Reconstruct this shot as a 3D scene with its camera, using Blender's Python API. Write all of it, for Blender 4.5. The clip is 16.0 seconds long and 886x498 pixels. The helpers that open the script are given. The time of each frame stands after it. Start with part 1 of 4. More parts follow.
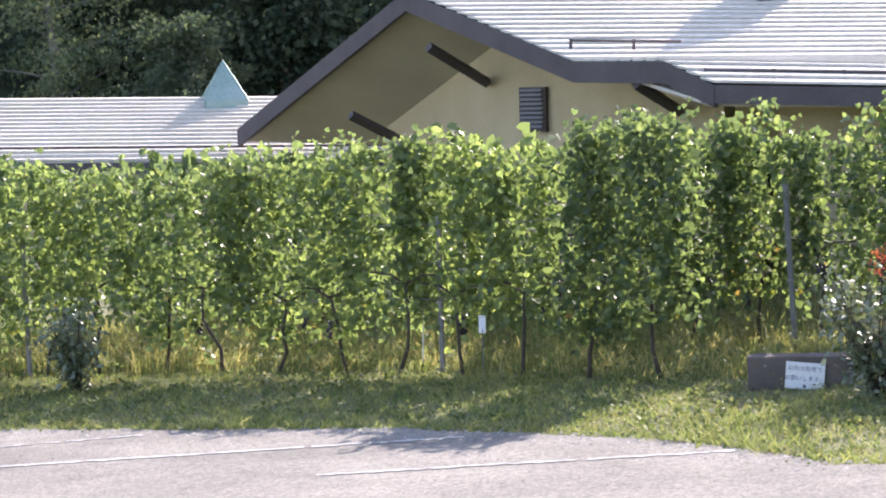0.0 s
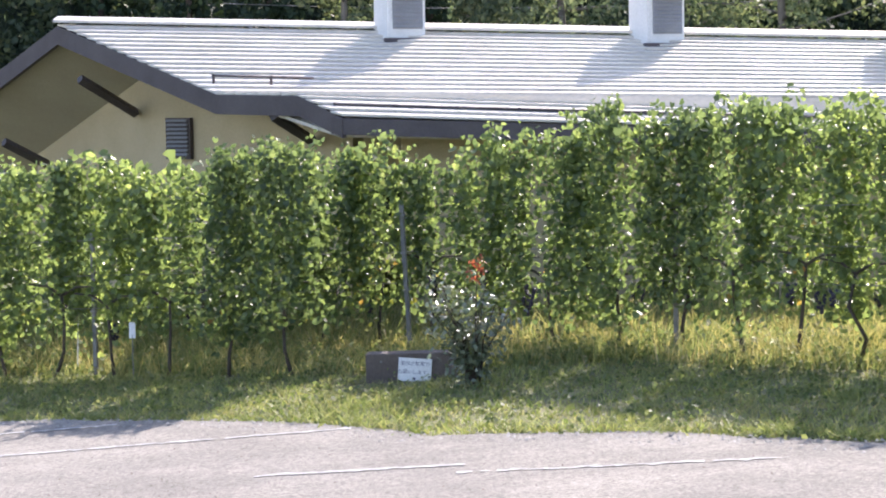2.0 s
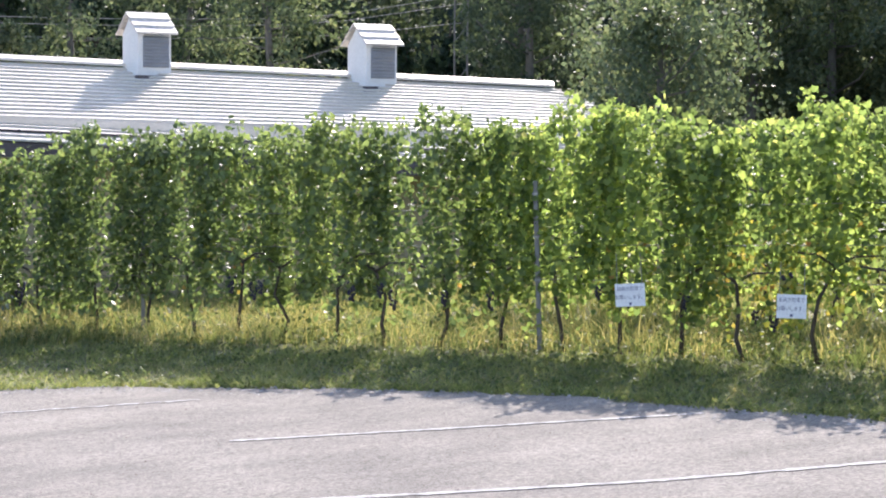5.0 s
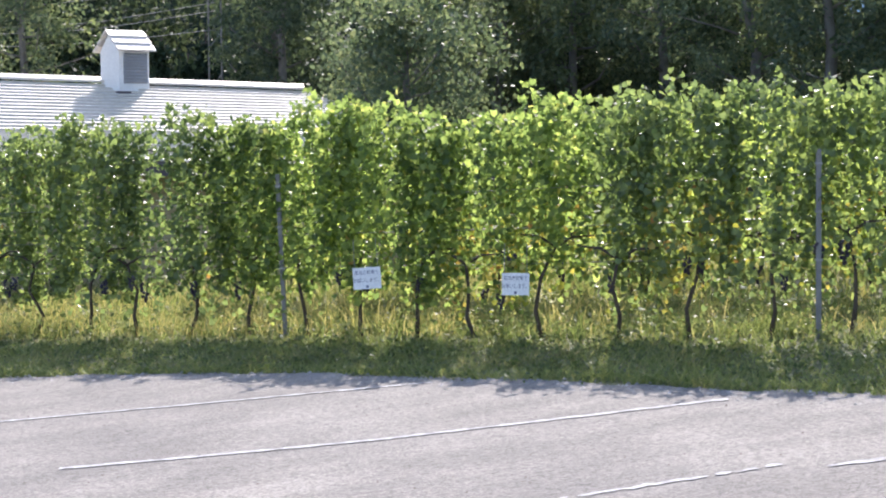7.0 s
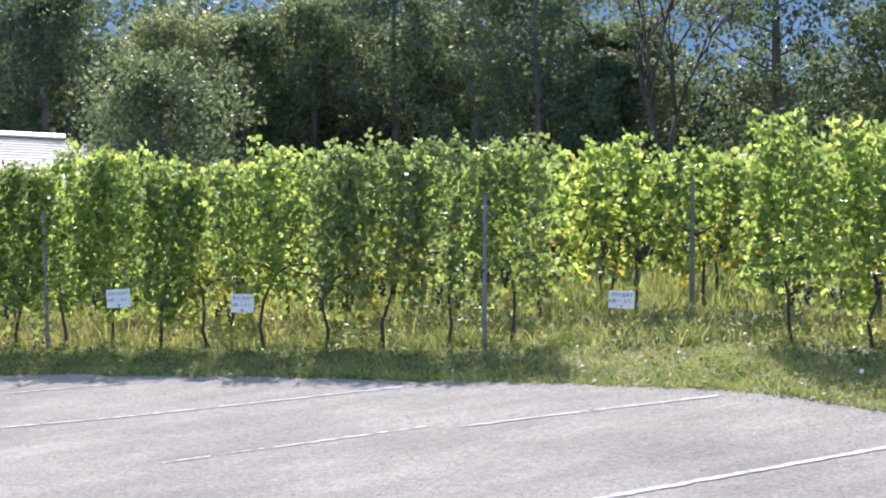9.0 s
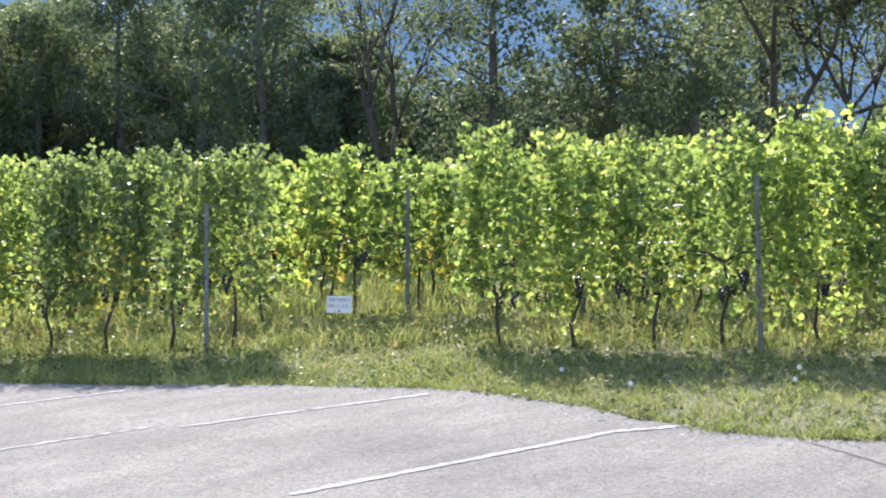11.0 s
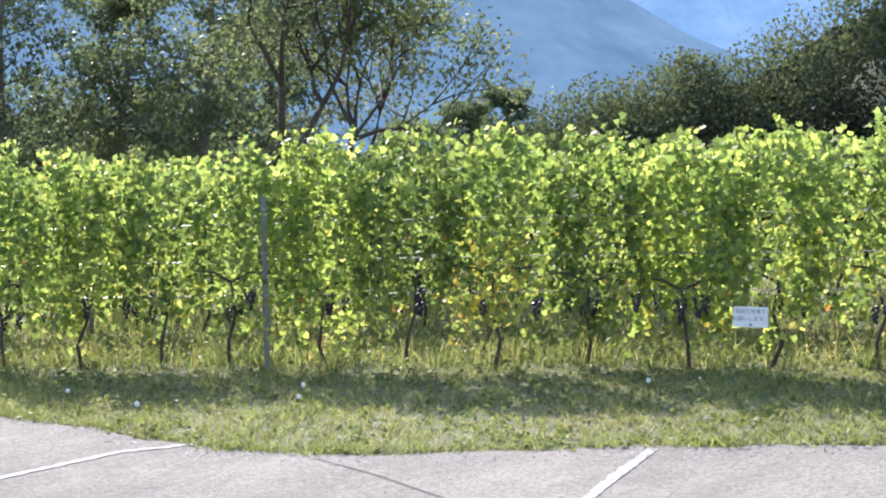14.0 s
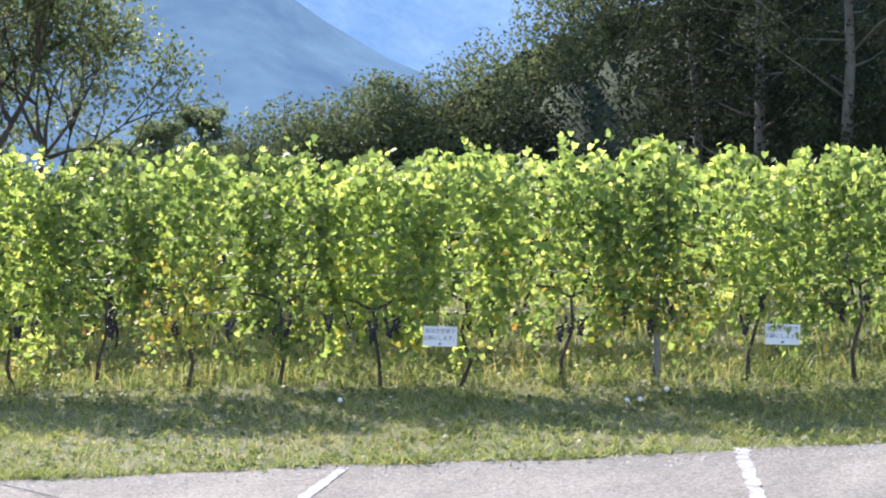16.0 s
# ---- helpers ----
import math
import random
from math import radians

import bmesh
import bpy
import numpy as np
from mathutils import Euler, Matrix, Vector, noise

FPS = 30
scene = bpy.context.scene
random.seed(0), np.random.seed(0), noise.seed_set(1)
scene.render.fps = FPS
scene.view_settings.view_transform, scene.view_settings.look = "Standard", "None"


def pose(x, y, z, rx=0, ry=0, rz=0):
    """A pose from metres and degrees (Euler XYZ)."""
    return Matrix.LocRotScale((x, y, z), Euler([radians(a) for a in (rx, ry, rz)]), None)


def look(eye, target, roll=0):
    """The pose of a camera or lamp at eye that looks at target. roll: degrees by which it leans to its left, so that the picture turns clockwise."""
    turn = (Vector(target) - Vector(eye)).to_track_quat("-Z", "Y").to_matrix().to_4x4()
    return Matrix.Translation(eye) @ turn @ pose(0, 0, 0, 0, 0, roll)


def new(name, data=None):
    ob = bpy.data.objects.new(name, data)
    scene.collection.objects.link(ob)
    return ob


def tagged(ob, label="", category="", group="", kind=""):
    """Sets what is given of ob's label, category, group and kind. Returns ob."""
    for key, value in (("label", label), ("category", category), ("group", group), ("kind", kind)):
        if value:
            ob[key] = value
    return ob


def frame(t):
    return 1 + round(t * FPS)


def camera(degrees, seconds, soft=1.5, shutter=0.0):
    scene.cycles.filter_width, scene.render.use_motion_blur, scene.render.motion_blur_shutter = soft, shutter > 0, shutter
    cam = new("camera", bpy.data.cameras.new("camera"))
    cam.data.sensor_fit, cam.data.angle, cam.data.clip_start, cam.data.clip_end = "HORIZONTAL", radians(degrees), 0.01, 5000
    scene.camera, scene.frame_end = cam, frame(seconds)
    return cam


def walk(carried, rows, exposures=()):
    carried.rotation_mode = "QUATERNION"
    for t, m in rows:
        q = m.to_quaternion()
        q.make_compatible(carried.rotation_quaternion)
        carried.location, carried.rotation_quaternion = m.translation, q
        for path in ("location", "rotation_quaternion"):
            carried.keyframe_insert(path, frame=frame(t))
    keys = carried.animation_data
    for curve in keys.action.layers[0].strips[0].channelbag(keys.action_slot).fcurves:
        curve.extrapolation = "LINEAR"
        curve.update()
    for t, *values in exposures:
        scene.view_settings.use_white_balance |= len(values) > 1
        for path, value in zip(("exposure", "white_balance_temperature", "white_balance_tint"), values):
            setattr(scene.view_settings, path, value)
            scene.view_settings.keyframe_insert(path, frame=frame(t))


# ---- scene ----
cam = camera(25.970, 16.0, soft=2.0)
# seconds, place, heading clockwise from +y, pitch, roll
PATH = [
    (0.0, -0.902, 11.845, 1.697, -5.70, -4.80, -1.64),
    (0.5, -0.842, 11.911, 1.647, -2.65, -4.50, -1.19),
    (1.0, -0.870, 11.660, 1.715, 0.62, -4.55, -0.89),
    (1.5, -0.818, 10.624, 1.695, 2.96, -4.28, -0.69),
    (2.0, -0.765, 9.408, 1.705, 4.84, -4.10, -0.88),
    (2.5, -0.669, 8.162, 1.729, 5.52, -3.70, -1.04),
    (3.0, -0.632, 6.740, 1.771, 7.30, -3.46, -0.73),
    (3.5, -0.559, 5.454, 1.765, 9.61, -3.36, -0.62),
    (4.0, -0.712, 4.906, 1.795, 12.97, -3.37, 0.23),
    (4.5, -0.767, 4.845, 1.824, 16.12, -3.48, 0.61),
    (4.7, -0.773, 4.826, 1.801, 17.13, -3.49, 0.54),
    (6.8, -0.875, 3.955, 1.624, 24.96, -3.48, -0.68),
    (7.0, -0.920, 3.632, 1.595, 25.41, -3.25, -0.60),
    (7.5, -1.203, 2.689, 1.545, 26.95, -2.75, -0.34),
    (8.0, -1.466, 1.759, 1.481, 28.42, -2.32, -0.02),
    (8.5, -1.826, 0.722, 1.472, 29.99, -1.96, 0.05),
    (9.0, -2.498, -0.303, 1.509, 32.50, -1.71, 0.22),
    (9.2, -2.686, -0.683, 1.529, 33.32, -1.65, 0.40),
    (11.3, -2.870, -1.017, 1.503, 41.76, -1.39, 0.21),
    (11.5, -2.876, -1.017, 1.500, 42.58, -1.37, 0.24),
    (12.0, -2.876, -1.075, 1.507, 44.74, -1.35, 0.10),
    (12.5, -2.901, -1.104, 1.511, 47.18, -1.31, 0.07),
    (13.0, -2.909, -1.132, 1.514, 49.60, -1.22, 0.09),
    (13.5, -2.921, -1.167, 1.522, 52.24, -0.99, 0.36),
    (14.0, -2.950, -1.191, 1.517, 54.95, -0.73, 0.47),
    (14.5, -2.959, -1.209, 1.519, 57.53, -0.62, 0.54),
    (15.0, -3.010, -1.239, 1.525, 60.09, -0.47, 0.56),
    (15.5, -3.010, -1.269, 1.535, 62.20, -0.24, 0.42),
    (16.0, -3.039, -1.292, 1.531, 63.98, -0.07, 0.37),
]


def heading(x, y, z, yaw, pitch, roll):
    a, e = radians(yaw), radians(pitch)
    way = Vector((math.sin(a) * math.cos(e), math.cos(a) * math.cos(e), math.sin(e)))
    return look((x, y, z), Vector((x, y, z)) + way, roll)


walk(cam, [(t, heading(*r)) for t, *r in PATH], [(0.0, 1.66, 6600, 22), (4.0, 1.42, 6550, 20), (8.0, 1.28, 6280, 19), (12.0, 1.36, 6320, 17), (16.0, 1.48, 6420, 18)])

# ---- light ----
SUN_AZ, SUN_EL = 31.0, 36.5
world = bpy.data.worlds.new("world")
scene.world = world
world.use_nodes = True
wn = world.node_tree
sky = wn.nodes.new("ShaderNodeTexSky")
sky.sky_type = "NISHITA"
sky.sun_disc = False
sky.sun_elevation = radians(SUN_EL)
sky.sun_rotation = radians(SUN_AZ)
wn.links.new(sky.outputs[0], wn.nodes["Background"].inputs[0])
wn.nodes["Background"].inputs[1].default_value = 0.15
sun = new("sun", bpy.data.lights.new("sun", "SUN"))
sun.data.energy = 4.0
sun.data.angle = radians(0.55)
sun.data.color = (1.0, 0.95, 0.86)
sun.rotation_euler = (radians(90 - SUN_EL), 0, radians(180 - SUN_AZ))

# ---- materials ----
def nodes_of(name):
    m = bpy.data.materials.new(name)
    m.use_nodes = True
    nt = m.node_tree
    return m, nt, nt.nodes["Principled BSDF"], nt.nodes["Material Output"]


def ramp(nt, src, stops):
    r = nt.nodes.new("ShaderNodeValToRGB")
    el = r.color_ramp.elements
    while len(el) < len(stops):
        el.new(0.5)
    for e, (p, c) in zip(el, stops):
        e.position = p
        e.color = (*c, 1)
    nt.links.new(src, r.inputs[0])
    return r.outputs[0]


def noise_of(nt, scale, detail=4, rough=0.55, coords="Object", stretch=None):
    n = nt.nodes.new("ShaderNodeTexNoise")
    n.inputs["Scale"].default_value = scale
    n.inputs["Detail"].default_value = detail
    n.inputs["Roughness"].default_value = rough
    tc = nt.nodes.new("ShaderNodeTexCoord")
    src = tc.outputs[coords]
    if stretch:
        mp = nt.nodes.new("ShaderNodeMapping")
        mp.inputs["Scale"].default_value = stretch
        nt.links.new(src, mp.inputs[0])
        src = mp.outputs[0]
    nt.links.new(src, n.inputs[0])
    return n.outputs[0]


def mix(nt, kind, fac, a, b):
    m = nt.nodes.new("ShaderNodeMix")
    m.data_type = "RGBA"
    m.blend_type = kind
    for sock, v in ((m.inputs[0], fac), (m.inputs[6], a), (m.inputs[7], b)):
        if isinstance(v, (float, int)):
            sock.default_value = v
        elif isinstance(v, tuple):
            sock.default_value = (*v, 1)
        else:
            nt.links.new(v, sock)
    return m.outputs[2]


def bump(nt, bsdf, height, strength=0.3, distance=0.02):
    b = nt.nodes.new("ShaderNodeBump")
    b.inputs["Strength"].default_value = strength
    b.inputs["Distance"].default_value = distance
    nt.links.new(height, b.inputs["Height"])
    nt.links.new(b.outputs[0], bsdf.inputs["Normal"])


def surface(name, c1, c2, scale=3.0, fine=40.0, rough=0.8, metal=0.0, bumpy=0.2, spec=0.5, stretch=None):
    """Two tones in large patches, a fine grain over them and a little relief."""
    m, nt, b, out = nodes_of(name)
    big = ramp(nt, noise_of(nt, scale, stretch=stretch), [(0.3, c1), (0.7, c2)])
    grain = noise_of(nt, fine, 3, stretch=stretch)
    col = mix(nt, "MULTIPLY", 0.5, big, ramp(nt, grain, [(0.3, (0.6, 0.6, 0.6)), (0.7, (1.0, 1.0, 1.0))]))
    nt.links.new(col, b.inputs["Base Color"])
    b.inputs["Roughness"].default_value = rough
    b.inputs["Metallic"].default_value = metal
    b.inputs["Specular IOR Level"].default_value = spec
    if bumpy:
        bump(nt, b, grain, bumpy)
    return m


def leaf_material(name, stops, glow=0.5, rough=0.45, gain=1.6, spec=0.5):
    """Leaves: a colour of its own for each leaf, gloss on top, light through the blade."""
    m, nt, b, out = nodes_of(name)
    geo = nt.nodes.new("ShaderNodeNewGeometry")
    col = ramp(nt, geo.outputs["Random Per Island"], stops)
    patch = noise_of(nt, 0.9, 3)
    col = mix(nt, "MULTIPLY", 0.55, col, ramp(nt, patch, [(0.35, (0.6, 0.68, 0.55)), (0.65, (1.0, 1.0, 1.0))]))
    info = nt.nodes.new("ShaderNodeObjectInfo")
    col = mix(nt, "MULTIPLY", 1.0, col, ramp(nt, info.outputs["Random"], [(0.0, (0.66, 0.68, 0.68)), (0.35, (0.90, 0.9, 0.9)), (1.0, (1.2, 1.14, 1.02))]))
    nt.links.new(col, b.inputs["Base Color"])
    b.inputs["Roughness"].default_value = rough
    b.inputs["Specular IOR Level"].default_value = spec
    tr = nt.nodes.new("ShaderNodeBsdfTranslucent")
    nt.links.new(mix(nt, "MULTIPLY", 1.0, col, (gain, gain * 1.02, gain * 0.66)), tr.inputs[0])
    mx = nt.nodes.new("ShaderNodeMixShader")
    mx.inputs[0].default_value = glow
    nt.links.new(b.outputs[0], mx.inputs[1])
    nt.links.new(tr.outputs[0], mx.inputs[2])
    nt.links.new(mx.outputs[0], out.inputs[0])
    return m


def asphalt_material():
    m, nt, b, out = nodes_of("asphalt")
    big = ramp(nt, noise_of(nt, 0.35, 5), [(0.3, (0.23, 0.217, 0.198)), (0.7, (0.30, 0.28, 0.25))])
    streak = ramp(nt, noise_of(nt, 1.2, 4, 0.6, stretch=(0.6, 1.2, 1)), [(0.33, (0.72, 0.72, 0.72)), (0.7, (1.15, 1.14, 1.12))])
    grit = noise_of(nt, 42, 4, 0.75)
    col = mix(nt, "MULTIPLY", 0.8, big, streak)
    col = mix(nt, "MULTIPLY", 0.8, col, ramp(nt, grit, [(0.32, (0.42, 0.42, 0.43)), (0.6, (1.15, 1.15, 1.15))]))
    stone = noise_of(nt, 17, 5, 0.8)
    col = mix(nt, "MULTIPLY", 0.7, col, ramp(nt, stone, [(0.34, (0.55, 0.55, 0.56)), (0.52, (1.0, 1.0, 1.0)), (0.68, (1.22, 1.21, 1.18))]))
    nt.links.new(col, b.inputs["Base Color"])
    b.inputs["Roughness"].default_value = 0.9
    b.inputs["Specular IOR Level"].default_value = 0.12
    bump(nt, b, grit, 0.6, 0.012)
    return m


VINE = leaf_material("vine_leaf", [(0.0, (0.10, 0.145, 0.062)), (0.45, (0.17, 0.225, 0.088)), (0.8, (0.26, 0.315, 0.12)), (0.96, (0.36, 0.40, 0.15)), (1.0, (0.44, 0.40, 0.18))], 0.57, 0.5, 2.2, 0.25)
VINE_DEEP = leaf_material("deep_green_vine_leaf", [(0.0, (0.09, 0.125, 0.065)), (0.5, (0.135, 0.18, 0.088)), (0.85, (0.19, 0.24, 0.108)), (1.0, (0.27, 0.31, 0.14))], 0.52, 0.42, 1.95, 0.45)
VINE_YELLOW = leaf_material("yellowing_vine_leaf", [(0.0, (0.22, 0.27, 0.06)), (0.5, (0.42, 0.40, 0.10)), (0.85, (0.55, 0.42, 0.14)), (1.0, (0.42, 0.20, 0.08))], 0.45, 0.55, 1.25, 0.2)
GRASS = leaf_material("green_grass", [(0.0, (0.115, 0.15, 0.065)), (0.5, (0.185, 0.225, 0.095)), (1.0, (0.33, 0.325, 0.17))], 0.45, 0.55, 1.75, 0.25)
HAY = leaf_material("dry_grass", [(0.0, (0.19, 0.195, 0.09)), (0.5, (0.35, 0.31, 0.155)), (1.0, (0.52, 0.44, 0.26))], 0.42, 0.6, 1.6, 0.3)
# tree leaf colours carry some extra blue, painted in for the air's haze
TREE_DARK = leaf_material("dark_tree_leaf", [(0.0, (0.062, 0.088, 0.066)), (0.6, (0.092, 0.122, 0.085)), (1.0, (0.135, 0.165, 0.108))], 0.38, 0.5, 1.5, 0.05)
TREE_MID = leaf_material("tree_leaf", [(0.0, (0.085, 0.118, 0.09)), (0.6, (0.13, 0.168, 0.118)), (1.0, (0.20, 0.225, 0.15))], 0.42, 0.5, 1.6, 0.05)
TREE_PALE = leaf_material("pale_tree_leaf", [(0.0, (0.10, 0.135, 0.095)), (0.6, (0.165, 0.20, 0.128)), (1.0, (0.26, 0.275, 0.17))], 0.42, 0.5, 1.6, 0.06)
# the right-hand trees' shade is put into this darker leaf colour
TREE_SHADE = leaf_material("shade_darkened_leaf", [(0.0, (0.028, 0.038, 0.03)), (0.6, (0.04, 0.053, 0.04)), (1.0, (0.06, 0.072, 0.052))], 0.25, 0.6, 1.2, 0.02)
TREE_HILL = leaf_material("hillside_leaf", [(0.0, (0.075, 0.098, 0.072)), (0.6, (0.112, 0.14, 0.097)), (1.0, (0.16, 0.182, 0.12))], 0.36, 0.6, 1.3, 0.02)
NEEDLE = leaf_material("needle", [(0.0, (0.03, 0.05, 0.036)), (1.0, (0.06, 0.09, 0.055))], 0.2, 0.6, 1.2, 0.05)
BARK = surface("bark", (0.05, 0.038, 0.03), (0.10, 0.078, 0.06), 6, 60, 0.9, bumpy=0.6)
BARK_GREY = surface("grey_bark", (0.12, 0.11, 0.10), (0.2, 0.185, 0.16), 4, 40, 0.9, bumpy=0.5)
EARTH = surface("earth_and_stubble", (0.10, 0.12, 0.05), (0.18, 0.17, 0.08), 0.8, 25, 0.95, bumpy=0.6)
ASPHALT = asphalt_material()
def worn_paint():
    m, nt, b, out = nodes_of("worn_road_paint")
    wear = noise_of(nt, 9, 6, 0.75)
    col = ramp(nt, wear, [(0.42, (0.27, 0.265, 0.26)), (0.54, (0.42, 0.42, 0.41)), (0.72, (0.66, 0.66, 0.64))])
    nt.links.new(col, b.inputs["Base Color"])
    b.inputs["Roughness"].default_value = 0.85
    b.inputs["Specular IOR Level"].default_value = 0.15
    return m


PAINT = worn_paint()
ROOF = surface("pale_metal_roof", (0.58, 0.525, 0.45), (0.68, 0.62, 0.545), 0.7, 14, 0.46, metal=0.0, bumpy=0.05)
FASCIA = surface("dark_brown_timber", (0.075, 0.058, 0.06), (0.11, 0.09, 0.092), 2, 40, 0.7)
STUCCO = surface("ochre_stucco", (0.50, 0.40, 0.25), (0.58, 0.47, 0.30), 1.2, 60, 0.9, bumpy=0.25)
SOFFIT = surface("tan_soffit", (0.40, 0.35, 0.26), (0.46, 0.41, 0.31), 1.2, 50, 0.85)
WHITE = surface("white_painted_board", (0.72, 0.72, 0.70), (0.82, 0.82, 0.8), 2, 50, 0.6)
LOUVRE = surface("grey_louvre", (0.25, 0.26, 0.28), (0.33, 0.34, 0.36), 3, 60, 0.5)
COPPER = surface("green_copper", (0.24, 0.36, 0.32), (0.36, 0.46, 0.42), 3, 30, 0.5, metal=0.2)
STEEL = surface("weathered_post", (0.15, 0.15, 0.145), (0.23, 0.225, 0.215), 5, 50, 0.7, metal=0.0)
WIRE = surface("wire", (0.25, 0.25, 0.25), (0.3, 0.3, 0.3), 5, 50, 0.5, metal=0.6, bumpy=0)
CONCRETE = surface("dark_weathered_concrete", (0.10, 0.08, 0.07), (0.16, 0.13, 0.115), 3, 40, 0.9, bumpy=0.6)
GRAVEL = surface("gravel_stone", (0.16, 0.15, 0.135), (0.40, 0.385, 0.36), 9, 60, 0.9)
PAPER = surface("laminated_paper", (0.78, 0.79, 0.82), (0.84, 0.85, 0.87), 4, 60, 0.35, bumpy=0)
INK = surface("blue_grey_ink", (0.10, 0.11, 0.2), (0.14, 0.15, 0.26), 20, 60, 0.6, bumpy=0)
GRAPE = surface("dark_grape", (0.018, 0.014, 0.03), (0.04, 0.03, 0.06), 20, 60, 0.45, bumpy=0)
SEED = surface("dandelion_seed", (0.75, 0.75, 0.72), (0.85, 0.85, 0.82), 20, 60, 0.9, bumpy=0)
ROSE_RED = leaf_material("red_young_leaf", [(0.0, (0.25, 0.05, 0.03)), (1.0, (0.4, 0.12, 0.08))], 0.4)
ROSE_LEAF = leaf_material("rose_leaf", [(0.0, (0.09, 0.12, 0.085)), (1.0, (0.18, 0.21, 0.15))], 0.3, 0.3, 1.5, 1.0)
CRACK = surface("crack", (0.05, 0.05, 0.05), (0.08, 0.08, 0.08), 5, 50, 0.9, bumpy=0)


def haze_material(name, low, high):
    """Far mountain side: the air's blue haze painted in as glow, woods faintly seen."""
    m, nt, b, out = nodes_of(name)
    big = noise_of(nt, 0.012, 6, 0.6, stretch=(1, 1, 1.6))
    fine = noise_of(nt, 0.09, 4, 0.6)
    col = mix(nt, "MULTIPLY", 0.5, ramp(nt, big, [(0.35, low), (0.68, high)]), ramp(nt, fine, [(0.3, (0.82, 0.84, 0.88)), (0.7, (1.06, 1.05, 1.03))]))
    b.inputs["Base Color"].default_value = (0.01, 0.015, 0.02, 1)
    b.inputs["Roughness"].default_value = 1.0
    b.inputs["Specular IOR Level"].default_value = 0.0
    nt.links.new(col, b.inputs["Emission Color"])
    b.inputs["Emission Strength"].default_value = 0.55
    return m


HAZE_NEAR = haze_material("wooded_mountain_haze_glow", (0.11, 0.21, 0.36), (0.17, 0.30, 0.46))
HAZE_FAR = haze_material("far_mountain_haze_glow", (0.17, 0.33, 0.60), (0.25, 0.43, 0.70))
# shade between the far crowns, painted as a dark colour
WOOD_SHADE = surface("painted_wood_shade", (0.035, 0.048, 0.036), (0.065, 0.085, 0.058), 0.9, 5.0, 0.95, bumpy=0.8, spec=0.05)

# ---- helpers for meshes ----
rng = np.random.default_rng(7)


def gz(x, y):
    """Height of the ground: the lot falls away gently to the left."""
    x = np.clip(x, -14, 24)
    y = np.clip(y, -8, 37)
    return -1.5122 + 0.10944 * x + 0.04348 * y - 0.00097009 * y * y - 0.00203343 * x * y


def mesh(name, verts, faces, mat, smooth=False):
    me = bpy.data.meshes.new(name)
    me.from_pydata([tuple(v) for v in verts], [], faces)
    me.materials.append(mat)
    if smooth:
        me.polygons.foreach_set("use_smooth", [True] * len(me.polygons))
    me.update()
    return me


def polys(name, verts, loops, per, mat):
    """A mesh of many polygons with the same number of corners, from arrays."""
    me = bpy.data.meshes.new(name)
    nv, nf = len(verts), len(loops) // per
    me.vertices.add(nv)
    me.vertices.foreach_set("co", np.asarray(verts, dtype=np.float32).ravel())
    me.loops.add(len(loops))
    me.loops.foreach_set("vertex_index", np.asarray(loops, dtype=np.int32))
    me.polygons.add(nf)
    me.polygons.foreach_set("loop_start", np.arange(nf, dtype=np.int32) * per)
    me.update(calc_edges=True)
    me.materials.append(mat)
    return me


def part(name, me, parent, label=""):
    ob = new(name, me)
    ob.parent = parent
    return tagged(ob, label)


def empty(name, m, label, category, group=""):
    ob = new(name)
    ob.matrix_basis = m
    ob.empty_display_size = 0.1
    return tagged(ob, label, category, group)


def box(x0, x1, y0, y1, z0, z1):
    v = [(x, y, z) for z in (z0, z1) for y in (y0, y1) for x in (x0, x1)]
    f = [(0, 2, 3, 1), (4, 5, 7, 6), (0, 1, 5, 4), (2, 6, 7, 3), (0, 4, 6, 2), (1, 3, 7, 5)]
    return v, f


def box_mesh(name, mat, x0, x1, y0, y1, z0, z1, bevel=0.0):
    bm = bmesh.new()
    v, f = box(x0, x1, y0, y1, z0, z1)
    vs = [bm.verts.new(p) for p in v]
    for q in f:
        bm.faces.new([vs[i] for i in q])
    if bevel:
        bmesh.ops.bevel(bm, geom=list(bm.edges), offset=bevel, segments=2, affect="EDGES", profile=0.5)
    me = bpy.data.meshes.new(name)
    bm.to_mesh(me)
    bm.free()
    me.materials.append(mat)
    return me


def joined(*lots):
    vs, fs = [], []
    for v, f in lots:
        n = len(vs)
        vs += list(v)
        fs += [tuple(i + n for i in q) for q in f]
    return vs, fs


def tube(points, radii, sides=6):
    """A bent, tapering tube through points."""
    pts = [Vector(p) for p in points]
    vs, fs = [], []
    for i, p in enumerate(pts):
        d = (pts[min(i + 1, len(pts) - 1)] - pts[max(i - 1, 0)]).normalized()
        a = d.cross(Vector((0.31, 0.17, 0.93)) if abs(d.z) < 0.9 else Vector((1, 0.1, 0))).normalized()
        b = d.cross(a)
        for k in range(sides):
            w = 2 * math.pi * k / sides
            vs.append(p + (a * math.cos(w) + b * math.sin(w)) * radii[i])
    for i in range(len(pts) - 1):
        for k in range(sides):
            fs.append((i * sides + k, i * sides + (k + 1) % sides, (i + 1) * sides + (k + 1) % sides, (i + 1) * sides + k))
    fs.append(tuple(reversed(range(sides))))
    fs.append(tuple(range((len(pts) - 1) * sides, len(pts) * sides)))
    return vs, fs


